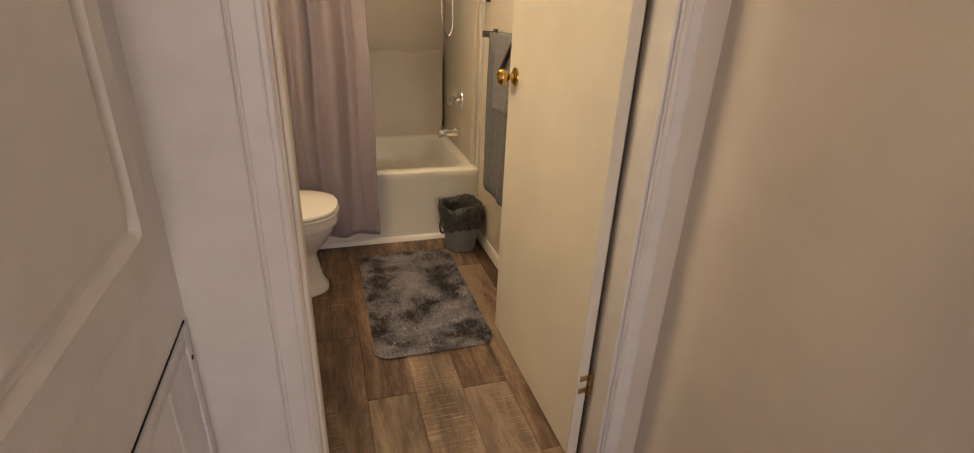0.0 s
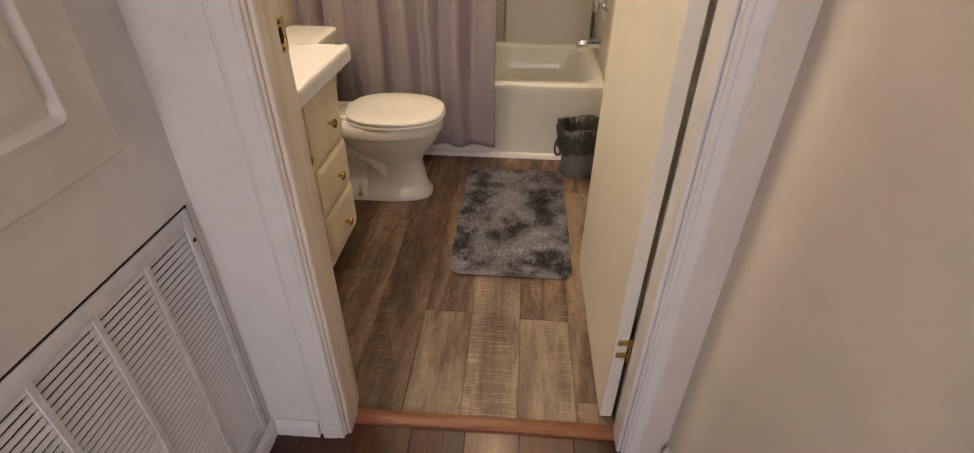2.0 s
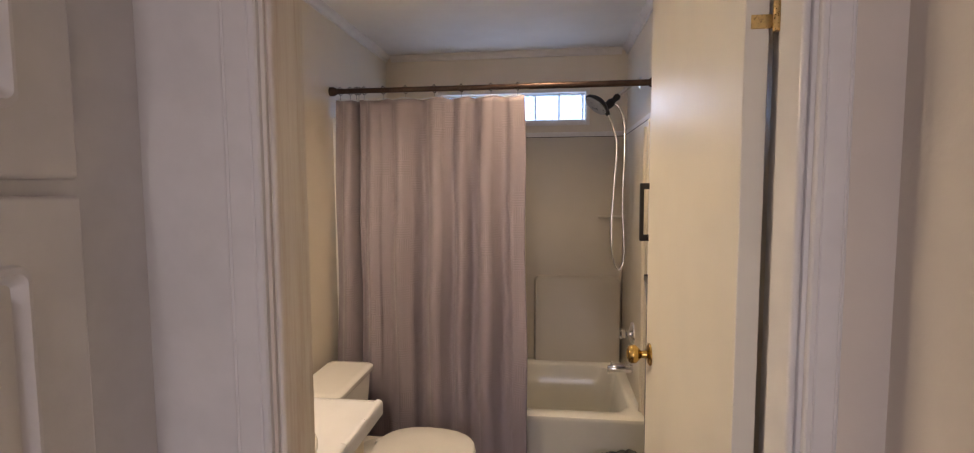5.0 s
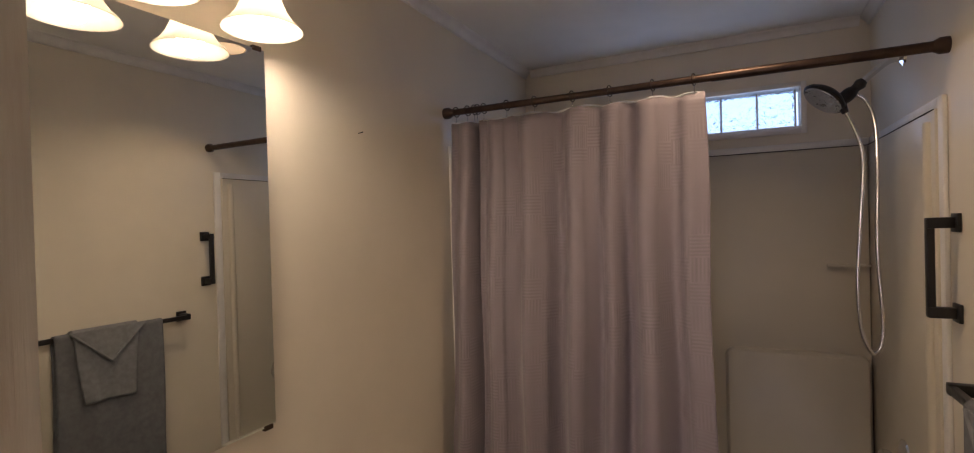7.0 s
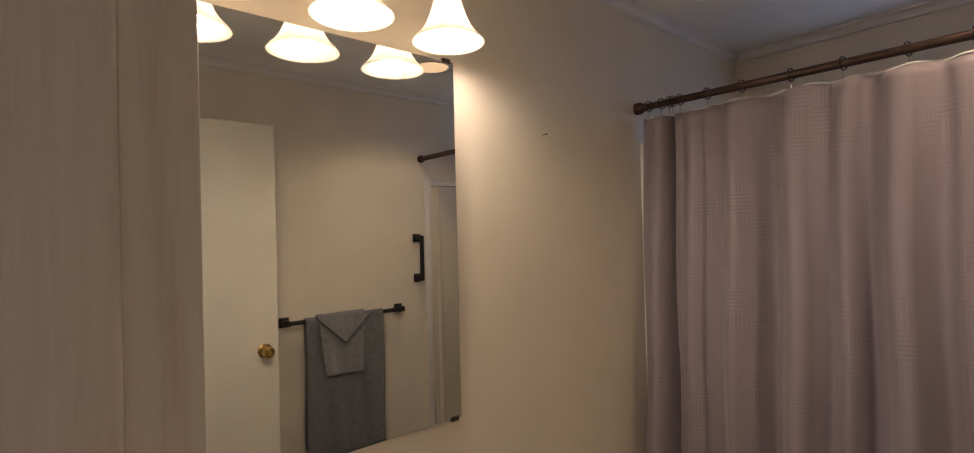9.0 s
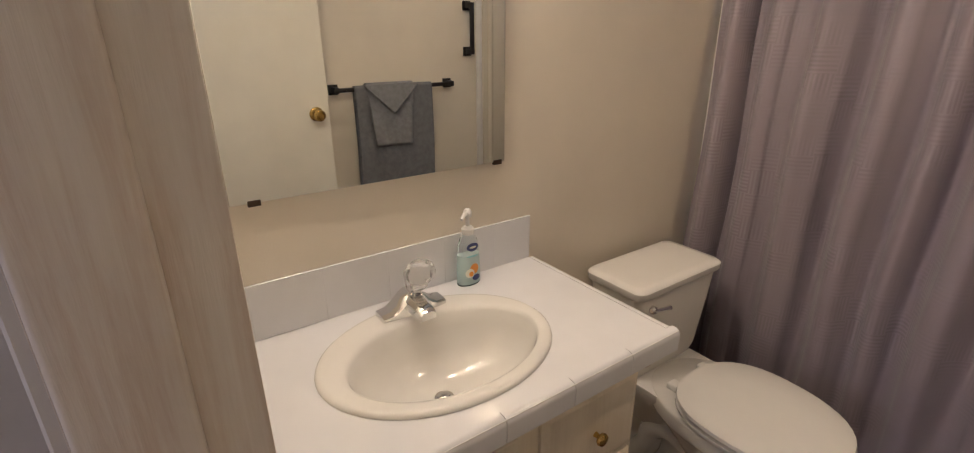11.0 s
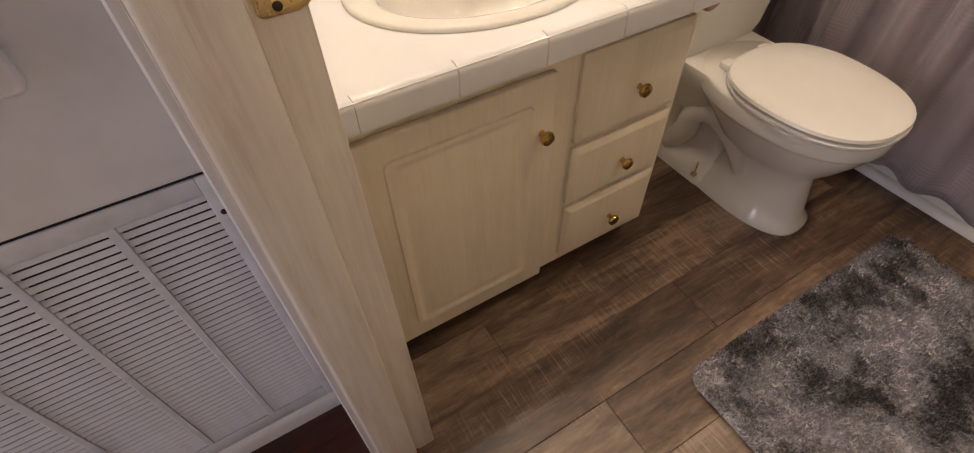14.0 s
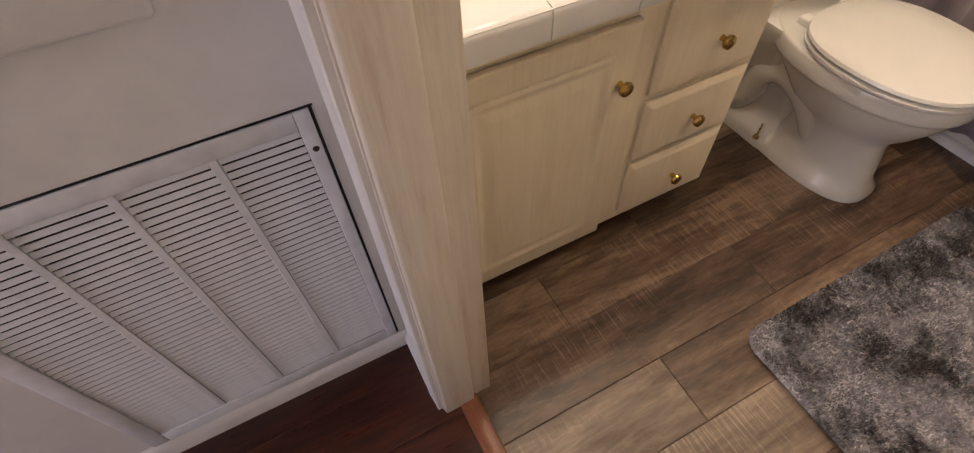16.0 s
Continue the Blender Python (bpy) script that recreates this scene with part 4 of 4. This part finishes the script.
part("drain", lathe([(0.022, CT - 0.1245), (0.021, CT - 0.121), (0.015, CT - 0.122), (0.014, CT - 0.116), (0.010, CT - 0.113), (0.002, CT - 0.112)], (SX + 0.008, SY, 0), "z", 24), M_CHROME, snk, "chrome pop-up drain")

# ---- faucet ----
fx, fy, fz = -0.588, 1.566, CT + 0.0095
fa = thing("faucet", (fx, fy, fz), "chrome sink faucet with a clear acrylic knob", "faucet")
rg = []
for y, w, h in ((-0.080, 0.016, 0.006), (-0.078, 0.023, 0.011), (-0.055, 0.026, 0.013), (-0.040, 0.027, 0.024), (-0.024, 0.027, 0.042), (-0.010, 0.027, 0.050), (0.010, 0.027, 0.050), (0.024, 0.027, 0.042), (0.040, 0.027, 0.024), (0.055, 0.026, 0.013), (0.078, 0.023, 0.011), (0.080, 0.016, 0.006)):
    rg.append([(fx - w, fy + y, fz), (fx - w, fy + y, fz + h * 0.8), (fx - w * 0.7, fy + y, fz + h), (fx + w * 0.5, fy + y, fz + h), (fx + w, fy + y, fz + h * 0.7), (fx + w, fy + y, fz)])
part("body", loft(rg), M_CHROME, fa, smooth=35)
rg = []
for d, w, z, h in ((0.005, 0.024, 0.010, 0.036), (0.03, 0.023, 0.012, 0.032), (0.055, 0.021, 0.012, 0.027), (0.078, 0.019, 0.010, 0.022), (0.083, 0.017, 0.012, 0.017)):
    rg.append([(fx + d, fy - w, fz + z), (fx + d, fy - w, fz + z + h * 0.7), (fx + d, fy - w * 0.6, fz + z + h), (fx + d, fy + w * 0.6, fz + z + h), (fx + d, fy + w, fz + z + h * 0.7), (fx + d, fy + w, fz + z)])
part("spout", loft(rg), M_CHROME, fa, smooth=35)
part("stem", lathe([(0.012, fz + 0.046), (0.011, fz + 0.056)], (fx + 0.010, fy + 0.012, 0), "z", 18), M_CHROME, fa)
rings = []
for r, h in ((0.015, 0.054), (0.019, 0.058), (0.018, 0.066), (0.020, 0.070), (0.029, 0.078), (0.033, 0.090), (0.033, 0.098), (0.029, 0.110), (0.022, 0.116), (0.019, 0.114)):
    rings.append([(fx + 0.012 + (h - 0.05) * 0.10 + r * (1 + 0.05 * (k % 2)) * math.cos(2 * math.pi * k / 20), fy + 0.014 + (h - 0.05) * 0.10 + r * (1 + 0.05 * (k % 2)) * math.sin(2 * math.pi * k / 20), fz + h) for k in range(20)])
part("crystal_knob", loft(rings), M_CRYSTAL, fa, "clear fluted acrylic knob", 25)
part("lift_rod", tube([(fx - 0.020, fy, fz + 0.04), (fx - 0.028, fy, fz + 0.085)], 0.0025, 8), M_CHROME, fa)

# ---- soap bottle ----
sx, sy = -0.634, 1.752
so = thing("soap_bottle", (sx, sy, CT + 0.001), "clear pump bottle half full of teal hand soap", "soap dispenser")
def bottle(prof, mat, nm, lab=""):
    return part(nm, loft([[(sx + d * math.cos(a), sy + w * math.sin(a), CT + h) for a in [2 * math.pi * k / 28 for k in range(28)]] for w, d, h in prof]), mat, so, lab, 50)
ob = bottle(((0.030, 0.018, 0.001), (0.033, 0.021, 0.005), (0.033, 0.021, 0.040), (0.031, 0.020, 0.075), (0.029, 0.019, 0.100), (0.023, 0.017, 0.122), (0.013, 0.013, 0.134), (0.012, 0.012, 0.142)), M_CLEAR, "bottle")
ob.visible_shadow = False
bottle(((0.028, 0.016, 0.004), (0.0315, 0.0195, 0.008), (0.0315, 0.0195, 0.040), (0.0297, 0.0186, 0.074), (0.0290, 0.0184, 0.082)), M_SOAP, "liquid", "teal soap")
part("collar", lathe([(0.015, CT + 0.136), (0.0155, CT + 0.150), (0.010, CT + 0.156)], (sx, sy, 0), "z", 20), M_WATERCAP, so)
part("pump", lathe([(0.005, CT + 0.154), (0.005, CT + 0.178), (0.0105, CT + 0.180), (0.011, CT + 0.193), (0.006, CT + 0.200)], (sx, sy, 0), "z", 16), M_WATERCAP, so)
part("nozzle", tube([(sx, sy, CT + 0.190), (sx + 0.012, sy - 0.018, CT + 0.191), (sx + 0.020, sy - 0.030, CT + 0.184)], [0.006, 0.005, 0.004], 10), M_WATERCAP, so)
def decal(cy, cz, w, h, mat, nm, lift):
    """Printed patch wrapped on the bottle's front."""
    b = bmesh.new()
    c = [b.verts.new((sx + (0.0212 + lift) * math.sqrt(max(0.0, 1 - ((cy + w * math.cos(a)) / 0.036) ** 2)), sy + cy + w * math.cos(a), CT + cz + h * math.sin(a))) for a in [2 * math.pi * k / 24 for k in range(24)]]
    b.faces.new(c)
    bmesh.ops.triangulate(b, faces=b.faces[:])
    return part(nm, b, mat, so)
decal(0.0, 0.107, 0.0165, 0.011, M_NAVY, "badge", 0.0008)
decal(0.0, 0.107, 0.010, 0.003, M_CREAM, "lettering", 0.0016)
decal(0.0, 0.083, 0.018, 0.0025, M_TEAL, "lettering", 0.001)
decal(0.004, 0.048, 0.0125, 0.014, M_ORANGE, "fruit_print", 0.001)
decal(-0.009, 0.038, 0.012, 0.012, M_CREAM, "fruit_print", 0.0016)
decal(-0.006, 0.036, 0.006, 0.007, M_ORANGE, "fruit_print", 0.0022)
decal(0.010, 0.023, 0.012, 0.008, M_NAVY, "badge", 0.0008)

# ---- mirror ----
mi = thing("mirror", (XL, 1.565, 1.081), "frameless rectangular wall mirror held by clips", "mirror")
MT = Matrix.Translation((XL + 0.0095, 1.565, 0)) @ Matrix.Rotation(radians(-0.75), 4, "Z")
part("glass", placed(box(-0.0025, 0.0025, -0.319, 0.319, 1.081, 1.980, 0.0012, 1), MT), M_MIRROR, mi)
for y, z in ((1.29, 1.081), (1.862, 1.081), (1.862, 1.98), (1.29, 1.98)):
    part("clip", placed(box(-0.006, 0.0050, y - 1.577, y - 1.553, z - 0.006, z + 0.006, 0.0015), MT), M_BRONZE, mi)

# ---- vanity light ----
vlg = thing("vanity_light", (XL, 1.543, 2.0), "bronze wavy bar light with three glowing bell shades", "wall light")
part("back_plate", loft([[(x, 1.53 + a * math.cos(q), 2.105 + b * math.sin(q)) for q in [2 * math.pi * k / 36 for k in range(36)]] for x, a, b in ((XL, 0.072, 0.058), (XL + 0.008, 0.072, 0.058), (XL + 0.012, 0.066, 0.052), (XL + 0.018, 0.062, 0.048), (XL + 0.022, 0.050, 0.038))]), M_BRONZE, vlg)
for dy in (-0.02, 0.03):
    part("stem", tube([(XL + 0.02, 1.53 + dy, 2.11), (-0.54, 1.53 + dy, 2.122)], 0.005, 10), M_BRONZE, vlg)
line = bez([(-0.54, 1.235, 2.130), (-0.54, 1.275, 2.112), (-0.54, 1.31, 2.110), (-0.54, 1.38, 2.128), (-0.54, 1.44, 2.140), (-0.54, 1.50, 2.124), (-0.54, 1.543, 2.112), (-0.54, 1.60, 2.122), (-0.54, 1.67, 2.134), (-0.54, 1.735, 2.110), (-0.54, 1.785, 2.102), (-0.54, 1.82, 2.110)], 80)
rg = [[(p.x - 0.004, p.y, p.z - 0.007), (p.x + 0.004, p.y, p.z - 0.007), (p.x + 0.004, p.y, p.z + 0.007), (p.x - 0.004, p.y, p.z + 0.007)] for p in line]
part("bar", loft(rg), M_BRONZE, vlg, "wavy bronze bar", 60)
for ly in LAMP_Y:
    part("holder", lathe([(0.010, 2.106), (0.014, 2.096), (0.024, 2.088), (0.026, 2.076), (0.022, 2.072)], (-0.54, ly, 0), "z", 24), M_BRONZE, vlg)
    pr = [(0.024, 2.078), (0.029, 2.071), (0.034, 2.054), (0.041, 2.032), (0.051, 2.009), (0.064, 1.990), (0.076, 1.979), (0.081, 1.972)]
    prof = pr + [(r - 0.003, z + 0.0005) for r, z in pr[::-1]]
    part("shade", lathe(prof, (-0.54, ly, 0), "z", 40, False, False), M_SHADE, vlg, "frosted alabaster glass bell", 60)
    part("bulb", lathe([(0.010, 2.066), (0.012, 2.050), (0.019, 2.042), (0.021, 2.022), (0.018, 2.010), (0.010, 2.006)], (-0.54, ly, 0), "z", 20), M_BULB, vlg, "lit warm bulb")

# ---- ceiling light over the mat, which mirrors in the polished hall floor ----
cl = thing("ceiling_light", (0.34, 2.50, ZC - 0.026), "small round flush ceiling light with frosted lens", "ceiling light")
part("bezel", lathe([(0.105, ZC), (0.104, ZC - 0.010), (0.095, ZC - 0.018), (0.080, ZC - 0.020), (0.078, ZC - 0.012)], (0.34, 2.50, 0), "z", 36), M_WHITE, cl)
part("lens", lathe([(0.078, ZC - 0.013), (0.074, ZC - 0.021), (0.040, ZC - 0.026), (0.004, ZC - 0.027)], (0.34, 2.50, 0), "z", 36), M_LENS, cl, "lit frosted lens")

# ---- nail ----
solid("nail", tube([(XL, 2.234, 1.834), (XL + 0.014, 2.234, 1.836), (XL + 0.016, 2.234, 1.836)], [0.0014, 0.0014, 0.003], 8), M_BLACK, "small dark nail stuck in the bare wall", "nail")

# ---- toilet ----
tc = 2.372
to = thing("toilet", (-0.30, tc, 0), "white china toilet with the lid down", "toilet")
rg = [egg(-0.215, tc, 0.222, 0.20, 0.112, 0.0, p=2.6), egg(-0.215, tc, 0.222, 0.20, 0.112, 0.018, p=2.6), egg(-0.215, tc, 0.212, 0.17, 0.102, 0.030, p=2.5), egg(-0.205, tc, 0.190, 0.12, 0.088, 0.060, p=2.4),
      egg(-0.20, tc, 0.174, 0.10, 0.078, 0.12, p=2.4), egg(-0.195, tc, 0.160, 0.10, 0.076, 0.170, p=2.3), egg(-0.19, tc, 0.163, 0.115, 0.088, 0.195, p=2.1), egg(-0.19, tc, 0.200, 0.170, 0.134, 0.238, p=2.0),
      egg(-0.19, tc, 0.238, 0.22, 0.165, 0.30, p=2.1), egg(-0.195, tc, 0.252, 0.250, 0.173, 0.326, p=2.15), egg(-0.195, tc, 0.254, 0.252, 0.175, 0.334, p=2.15), egg(-0.195, tc, 0.265, 0.259, 0.184, 0.338, p=2.2), egg(-0.195, tc, 0.267, 0.26, 0.186, 0.346, p=2.2), egg(-0.195, tc, 0.267, 0.262, 0.185, 0.380, p=2.2), egg(-0.195, tc, 0.259, 0.256, 0.179, 0.388, p=2.2)]
bowl = part("bowl", loft(rg), M_CHINA, to, smooth=60)
# rear deck and the raised trapway on the sides
part("deck", loft([rrect(-0.64, -0.36, tc - 0.10, tc + 0.10, 0.03, 0.22), rrect(-0.645, -0.34, tc - 0.125, tc + 0.125, 0.03, 0.31), rrect(-0.65, -0.32, tc - 0.15, tc + 0.15, 0.035, 0.368), rrect(-0.645, -0.325, tc - 0.147, tc + 0.147, 0.035, 0.384)]), M_CHINA, to, smooth=50)
part("foot", loft([rrect(-0.60, -0.26, tc - 0.112, tc + 0.112, 0.05, 0.0), rrect(-0.60, -0.26, tc - 0.112, tc + 0.112, 0.05, 0.022), rrect(-0.59, -0.27, tc - 0.096, tc + 0.096, 0.05, 0.040), rrect(-0.58, -0.28, tc - 0.055, tc + 0.055, 0.04, 0.10), rrect(-0.58, -0.3, tc - 0.055, tc + 0.055, 0.04, 0.25)]), M_CHINA, to, smooth=50)
for s in (-1, 1):
    part("trapway", tube(bez([(-0.20, tc + s * 0.052, 0.10), (-0.225, tc + s * 0.070, 0.165), (-0.275, tc + s * 0.083, 0.225), (-0.345, tc + s * 0.084, 0.245), (-0.405, tc + s * 0.078, 0.205), (-0.425, tc + s * 0.070, 0.13), (-0.47, tc + s * 0.060, 0.05)]), [0.026 + 0.0007 * min(k, 20) for k in range(25)], 16), M_CHINA, bowl, smooth=80)
    bo = part("floor_bolt", tube([(-0.318, tc + s * 0.104, 0.022), (-0.317, tc + s * 0.104, 0.082)], 0.0032, 8), M_OLDBRASS, to, "rusty floor bolt")
    part("washer", lathe([(0.011, 0.026), (0.010, 0.034), (0.005, 0.036)], (-0.318, tc + s * 0.104, 0), "z", 14), M_OLDBRASS, bo)
rg = [rrect(-0.605, -0.455, tc - 0.165, tc + 0.165, 0.04, 0.385), rrect(-0.610, -0.445, tc - 0.172, tc + 0.172, 0.04, 0.42), rrect(-0.622, -0.432, tc - 0.186, tc + 0.186, 0.035, 0.60), rrect(-0.626, -0.428, tc - 0.190, tc + 0.190, 0.03, 0.682)]
tank = part("tank", loft(rg), M_CHINA, to, smooth=40)
rg = [rrect(-0.632, -0.420, tc - 0.198, tc + 0.198, 0.03, 0.683), rrect(-0.634, -0.416, tc - 0.202, tc + 0.202, 0.032, 0.690), rrect(-0.634, -0.416, tc - 0.202, tc + 0.202, 0.032, 0.706), rrect(-0.628, -0.424, tc - 0.195, tc + 0.195, 0.03, 0.713), rrect(-0.610, -0.445, tc - 0.175, tc + 0.175, 0.03, 0.715)]
part("tank_lid", loft(rg), M_CHINA, to, smooth=40)
lv = part("flush_lever", lathe([(0.013, -0.431), (0.013, -0.420), (0.008, -0.414)], (0, tc - 0.13, 0.640), "x", 16), M_CHROME, to, "chrome flush lever")
part("lever_arm", tube([(-0.418, tc - 0.13, 0.640), (-0.413, tc - 0.10, 0.638), (-0.414, tc - 0.065, 0.632)], [0.006, 0.006, 0.008], 10), M_CHROME, lv)
rg = [egg(-0.165, tc, 0.240, 0.180, 0.186, 0.3885, p=2.4), egg(-0.165, tc, 0.245, 0.188, 0.191, 0.393, p=2.35), egg(-0.165, tc, 0.245, 0.188, 0.191, 0.400, p=2.35), egg(-0.165, tc, 0.236, 0.184, 0.182, 0.4045, p=2.35)]
part("seat_ring", loft(rg), M_SEAT, to, smooth=45)
rg = [egg(-0.165, tc, 0.238, 0.186, 0.185, 0.4085, p=2.35), egg(-0.165, tc, 0.243, 0.189, 0.190, 0.412, p=2.35), egg(-0.165, tc, 0.240, 0.188, 0.187, 0.420, p=2.35), egg(-0.165, tc, 0.222, 0.175, 0.170, 0.426, p=2.35), egg(-0.165, tc, 0.12, 0.10, 0.10, 0.429, p=2.2)]
part("seat_lid", loft(rg), M_SEAT, to, smooth=45)
for s in (-1, 1):
    part("seat_hinge", box(-0.375, -0.335, tc + s * 0.075 - 0.018, tc + s * 0.075 + 0.018, 0.3845, 0.408, 0.006, 3), M_SEAT, to)

# ---- water supply ----
ws = thing("water_supply", (XL, 2.20, 0.15), "chrome shut-off valve with hose at the wall", "water valve")
part("escutcheon", lathe([(0.028, XL), (0.026, XL + 0.004), (0.010, XL + 0.008)], (0, 2.21, 0.17), "x", 20), M_CHROME, ws)
part("valve", lathe([(0.008, XL + 0.004), (0.008, XL + 0.05), (0.014, XL + 0.052), (0.014, XL + 0.08), (0.008, XL + 0.082)], (0, 2.21, 0.17), "x", 16), M_CHROME, ws)
part("handle", lathe([(0.020, XL + 0.083), (0.022, XL + 0.088), (0.020, XL + 0.094)], (0, 2.21, 0.17), "x", 16), M_CHROME, ws)
part("hose", tube(bez([(XL + 0.066, 2.21, 0.18), (XL + 0.07, 2.20, 0.24), (XL + 0.08, 2.21, 0.32), (XL + 0.09, 2.24, 0.384)]), 0.0055, 10), M_STEEL, ws)

# ---- waste bin with liner ----
bx, by = 0.722, 2.640
wb = thing("waste_bin", (bx, by, 0), "small grey plastic bin lined with dark bag", "waste bin")
part("bucket", lathe([(0.080, 0.001), (0.083, 0.006), (0.104, 0.225), (0.108, 0.228), (0.105, 0.232), (0.100, 0.226), (0.078, 0.012)], (bx, by, 0), "z", 36, True, True), M_BIN, wb)
rnd = random.Random(4)
rings = []
for k, (r, z) in enumerate(((0.1045, 0.135), (0.108, 0.16), (0.110, 0.19), (0.112, 0.22), (0.116, 0.245), (0.111, 0.262), (0.098, 0.262), (0.090, 0.235), (0.084, 0.16), (0.074, 0.05))):
    w = 0.011 if 1 <= k <= 6 else 0.0015
    rings.append([(bx + (r + w * rnd.uniform(-0.2, 1.3)) * math.cos(a), by + (r + w * rnd.uniform(-0.2, 1.3)) * math.sin(a), z + (0.012 * math.sin(3 * a + k) + rnd.uniform(-0.006, 0.006) if k < 7 else 0)) for a in [2 * math.pi * q / 56 for q in range(56)]])
part("liner_bag", loft(rings, True, False, True), M_BAG, wb, "crumpled dark bin bag", 25)
part("bag_knot", tube(bez([(bx - 0.108, by - 0.035, 0.215), (bx - 0.128, by - 0.045, 0.17), (bx - 0.124, by - 0.05, 0.125), (bx - 0.106, by - 0.045, 0.115), (bx - 0.098, by - 0.04, 0.13)]), 0.007, 8, flat=0.5), M_BAG, wb)

# ---- bath mat: backing and pile ----
MX0, MX1, MY0, MY1 = 0.160, 0.640, 1.748, 2.600
bmat = thing("bath_mat", (0.40, 2.17, 0.001), "shaggy mottled grey bath mat with rounded corners", "bath mat")
part("backing", loft([rrect(MX0 + 0.006, MX1 - 0.006, MY0 + 0.006, MY1 - 0.006, 0.05, 0.001), rrect(MX0 + 0.002, MX1 - 0.002, MY0 + 0.002, MY1 - 0.002, 0.05, 0.007), rrect(MX0 + 0.010, MX1 - 0.010, MY0 + 0.010, MY1 - 0.010, 0.05, 0.011)]), M_MAT, bmat)
rs = np.random.RandomState(3)
verts, faces = [], []
want = 38000
px = rs.uniform(MX0, MX1, want)
py = rs.uniform(MY0, MY1, want)
for x, y in zip(px, py):
    qx, qy = max(MX0 + 0.05 - x, x - MX1 + 0.05, 0), max(MY0 + 0.05 - y, y - MY1 + 0.05, 0)
    if math.hypot(qx, qy) > 0.049:
        continue
    h = rs.uniform(0.012, 0.019) * (0.8 + 0.45 * noise.noise((x * 22, y * 22, 0)))
    a = rs.uniform(0, 2 * math.pi)
    lean = 0.009 * noise.noise((x * 14, y * 14, 5)) + rs.uniform(-0.005, 0.005)
    lx, ly = lean * math.cos(a), lean * math.sin(a)
    wx, wy = 0.0022 * math.cos(a + 1.57), 0.0022 * math.sin(a + 1.57)
    z0 = 0.007
    n0 = len(verts)
    verts += [(x - wx, y - wy, z0), (x + wx, y + wy, z0), (x + wx * 0.9 + lx * 0.5, y + wy * 0.9 + ly * 0.5, z0 + h * 0.6), (x - wx * 0.9 + lx * 0.5, y - wy * 0.9 + ly * 0.5, z0 + h * 0.6), (x + lx, y + ly, z0 + h)]
    faces += [(n0, n0 + 1, n0 + 2, n0 + 3), (n0 + 3, n0 + 2, n0 + 4)]
me = bpy.data.meshes.new("shag")
me.from_pydata([(v[0] - 0.40, v[1] - 2.17, v[2] - 0.001) for v in verts], [], faces)
me.materials.append(M_MAT)
pile = new("shag", me)
pile.parent = bmat
tagged(pile, kind="stuff")

# ---- floors, board by board ----
def floor_boards(name, x0, x1, y0, y1, width, first, lengths, gap, mat, base_mat, seed, fixed=None):
    """Boards along y with staggered ends on a dark bed."""
    fl = structure(name, box(x0, x1, y0, y1, -0.05, -0.004), base_mat)
    r = random.Random(seed)
    k0 = math.floor((x0 - first) / width)
    x = first + k0 * width
    k = k0
    while x < x1 - 0.002:
        a, b = max(x, x0), min(x + width, x1)
        y = y0 - r.uniform(0.05, lengths[0])
        if fixed and k in fixed:
            y = fixed[k]
            while y > y0:
                y -= lengths[1]
        while y < y1:
            L = lengths[1] if fixed else r.uniform(*lengths)
            c, d = max(y, y0), min(y + L, y1)
            if d - c > 0.01 and b - a > 0.006:
                bmn = bmesh.new()
                e = 0.0012
                hx, hy = (b - a) / 2 - gap / 2, (d - c) / 2 - gap / 2
                loft([[(-hx, -hy, -0.0039), (hx, -hy, -0.0039), (hx, hy, -0.0039), (-hx, hy, -0.0039)], [(-hx, -hy, -e), (hx, -hy, -e), (hx, hy, -e), (-hx, hy, -e)],
                      [(-hx + e, -hy + e, 0), (hx - e, -hy + e, 0), (hx - e, hy - e, 0), (-hx + e, hy - e, 0)]], bm=bmn)
                o = new("plank", mesh_of("plank", bmn, mat(k, (c + d) / 2)))
                o.parent = fl
                o.location = Vector(((a + b) / 2, (c + d) / 2, 0)) - ORIGIN[fl]
            y += L
        x += width
        k += 1
    return fl


# boards near the threshold take the lighter copy, painting in the light there
floor_boards("floor", XL, XR, 1.110, TY + 0.012, 0.166, 0.111, (0.9, 1.22), 0.0010, lambda k, y: M_FLOOR_PALE_LIT if (k in (0, 2) and y < 1.4) or (k == 1 and y < 2.0) else M_FLOOR, M_JOINT, 11, {-5: 1.9, -4: 2.5, -3: 1.75, -2: 1.41, -1: 1.925, 0: 1.55, 1: 2.20, 2: 1.53, 3: 2.42, 4: 1.8})
floor_boards("floor_hall", HL, HR, HB, 1.096, 0.147, 0.006, (0.8, 1.4), 0.0010, lambda k, y: M_HFLOOR, M_JOINT, 5)
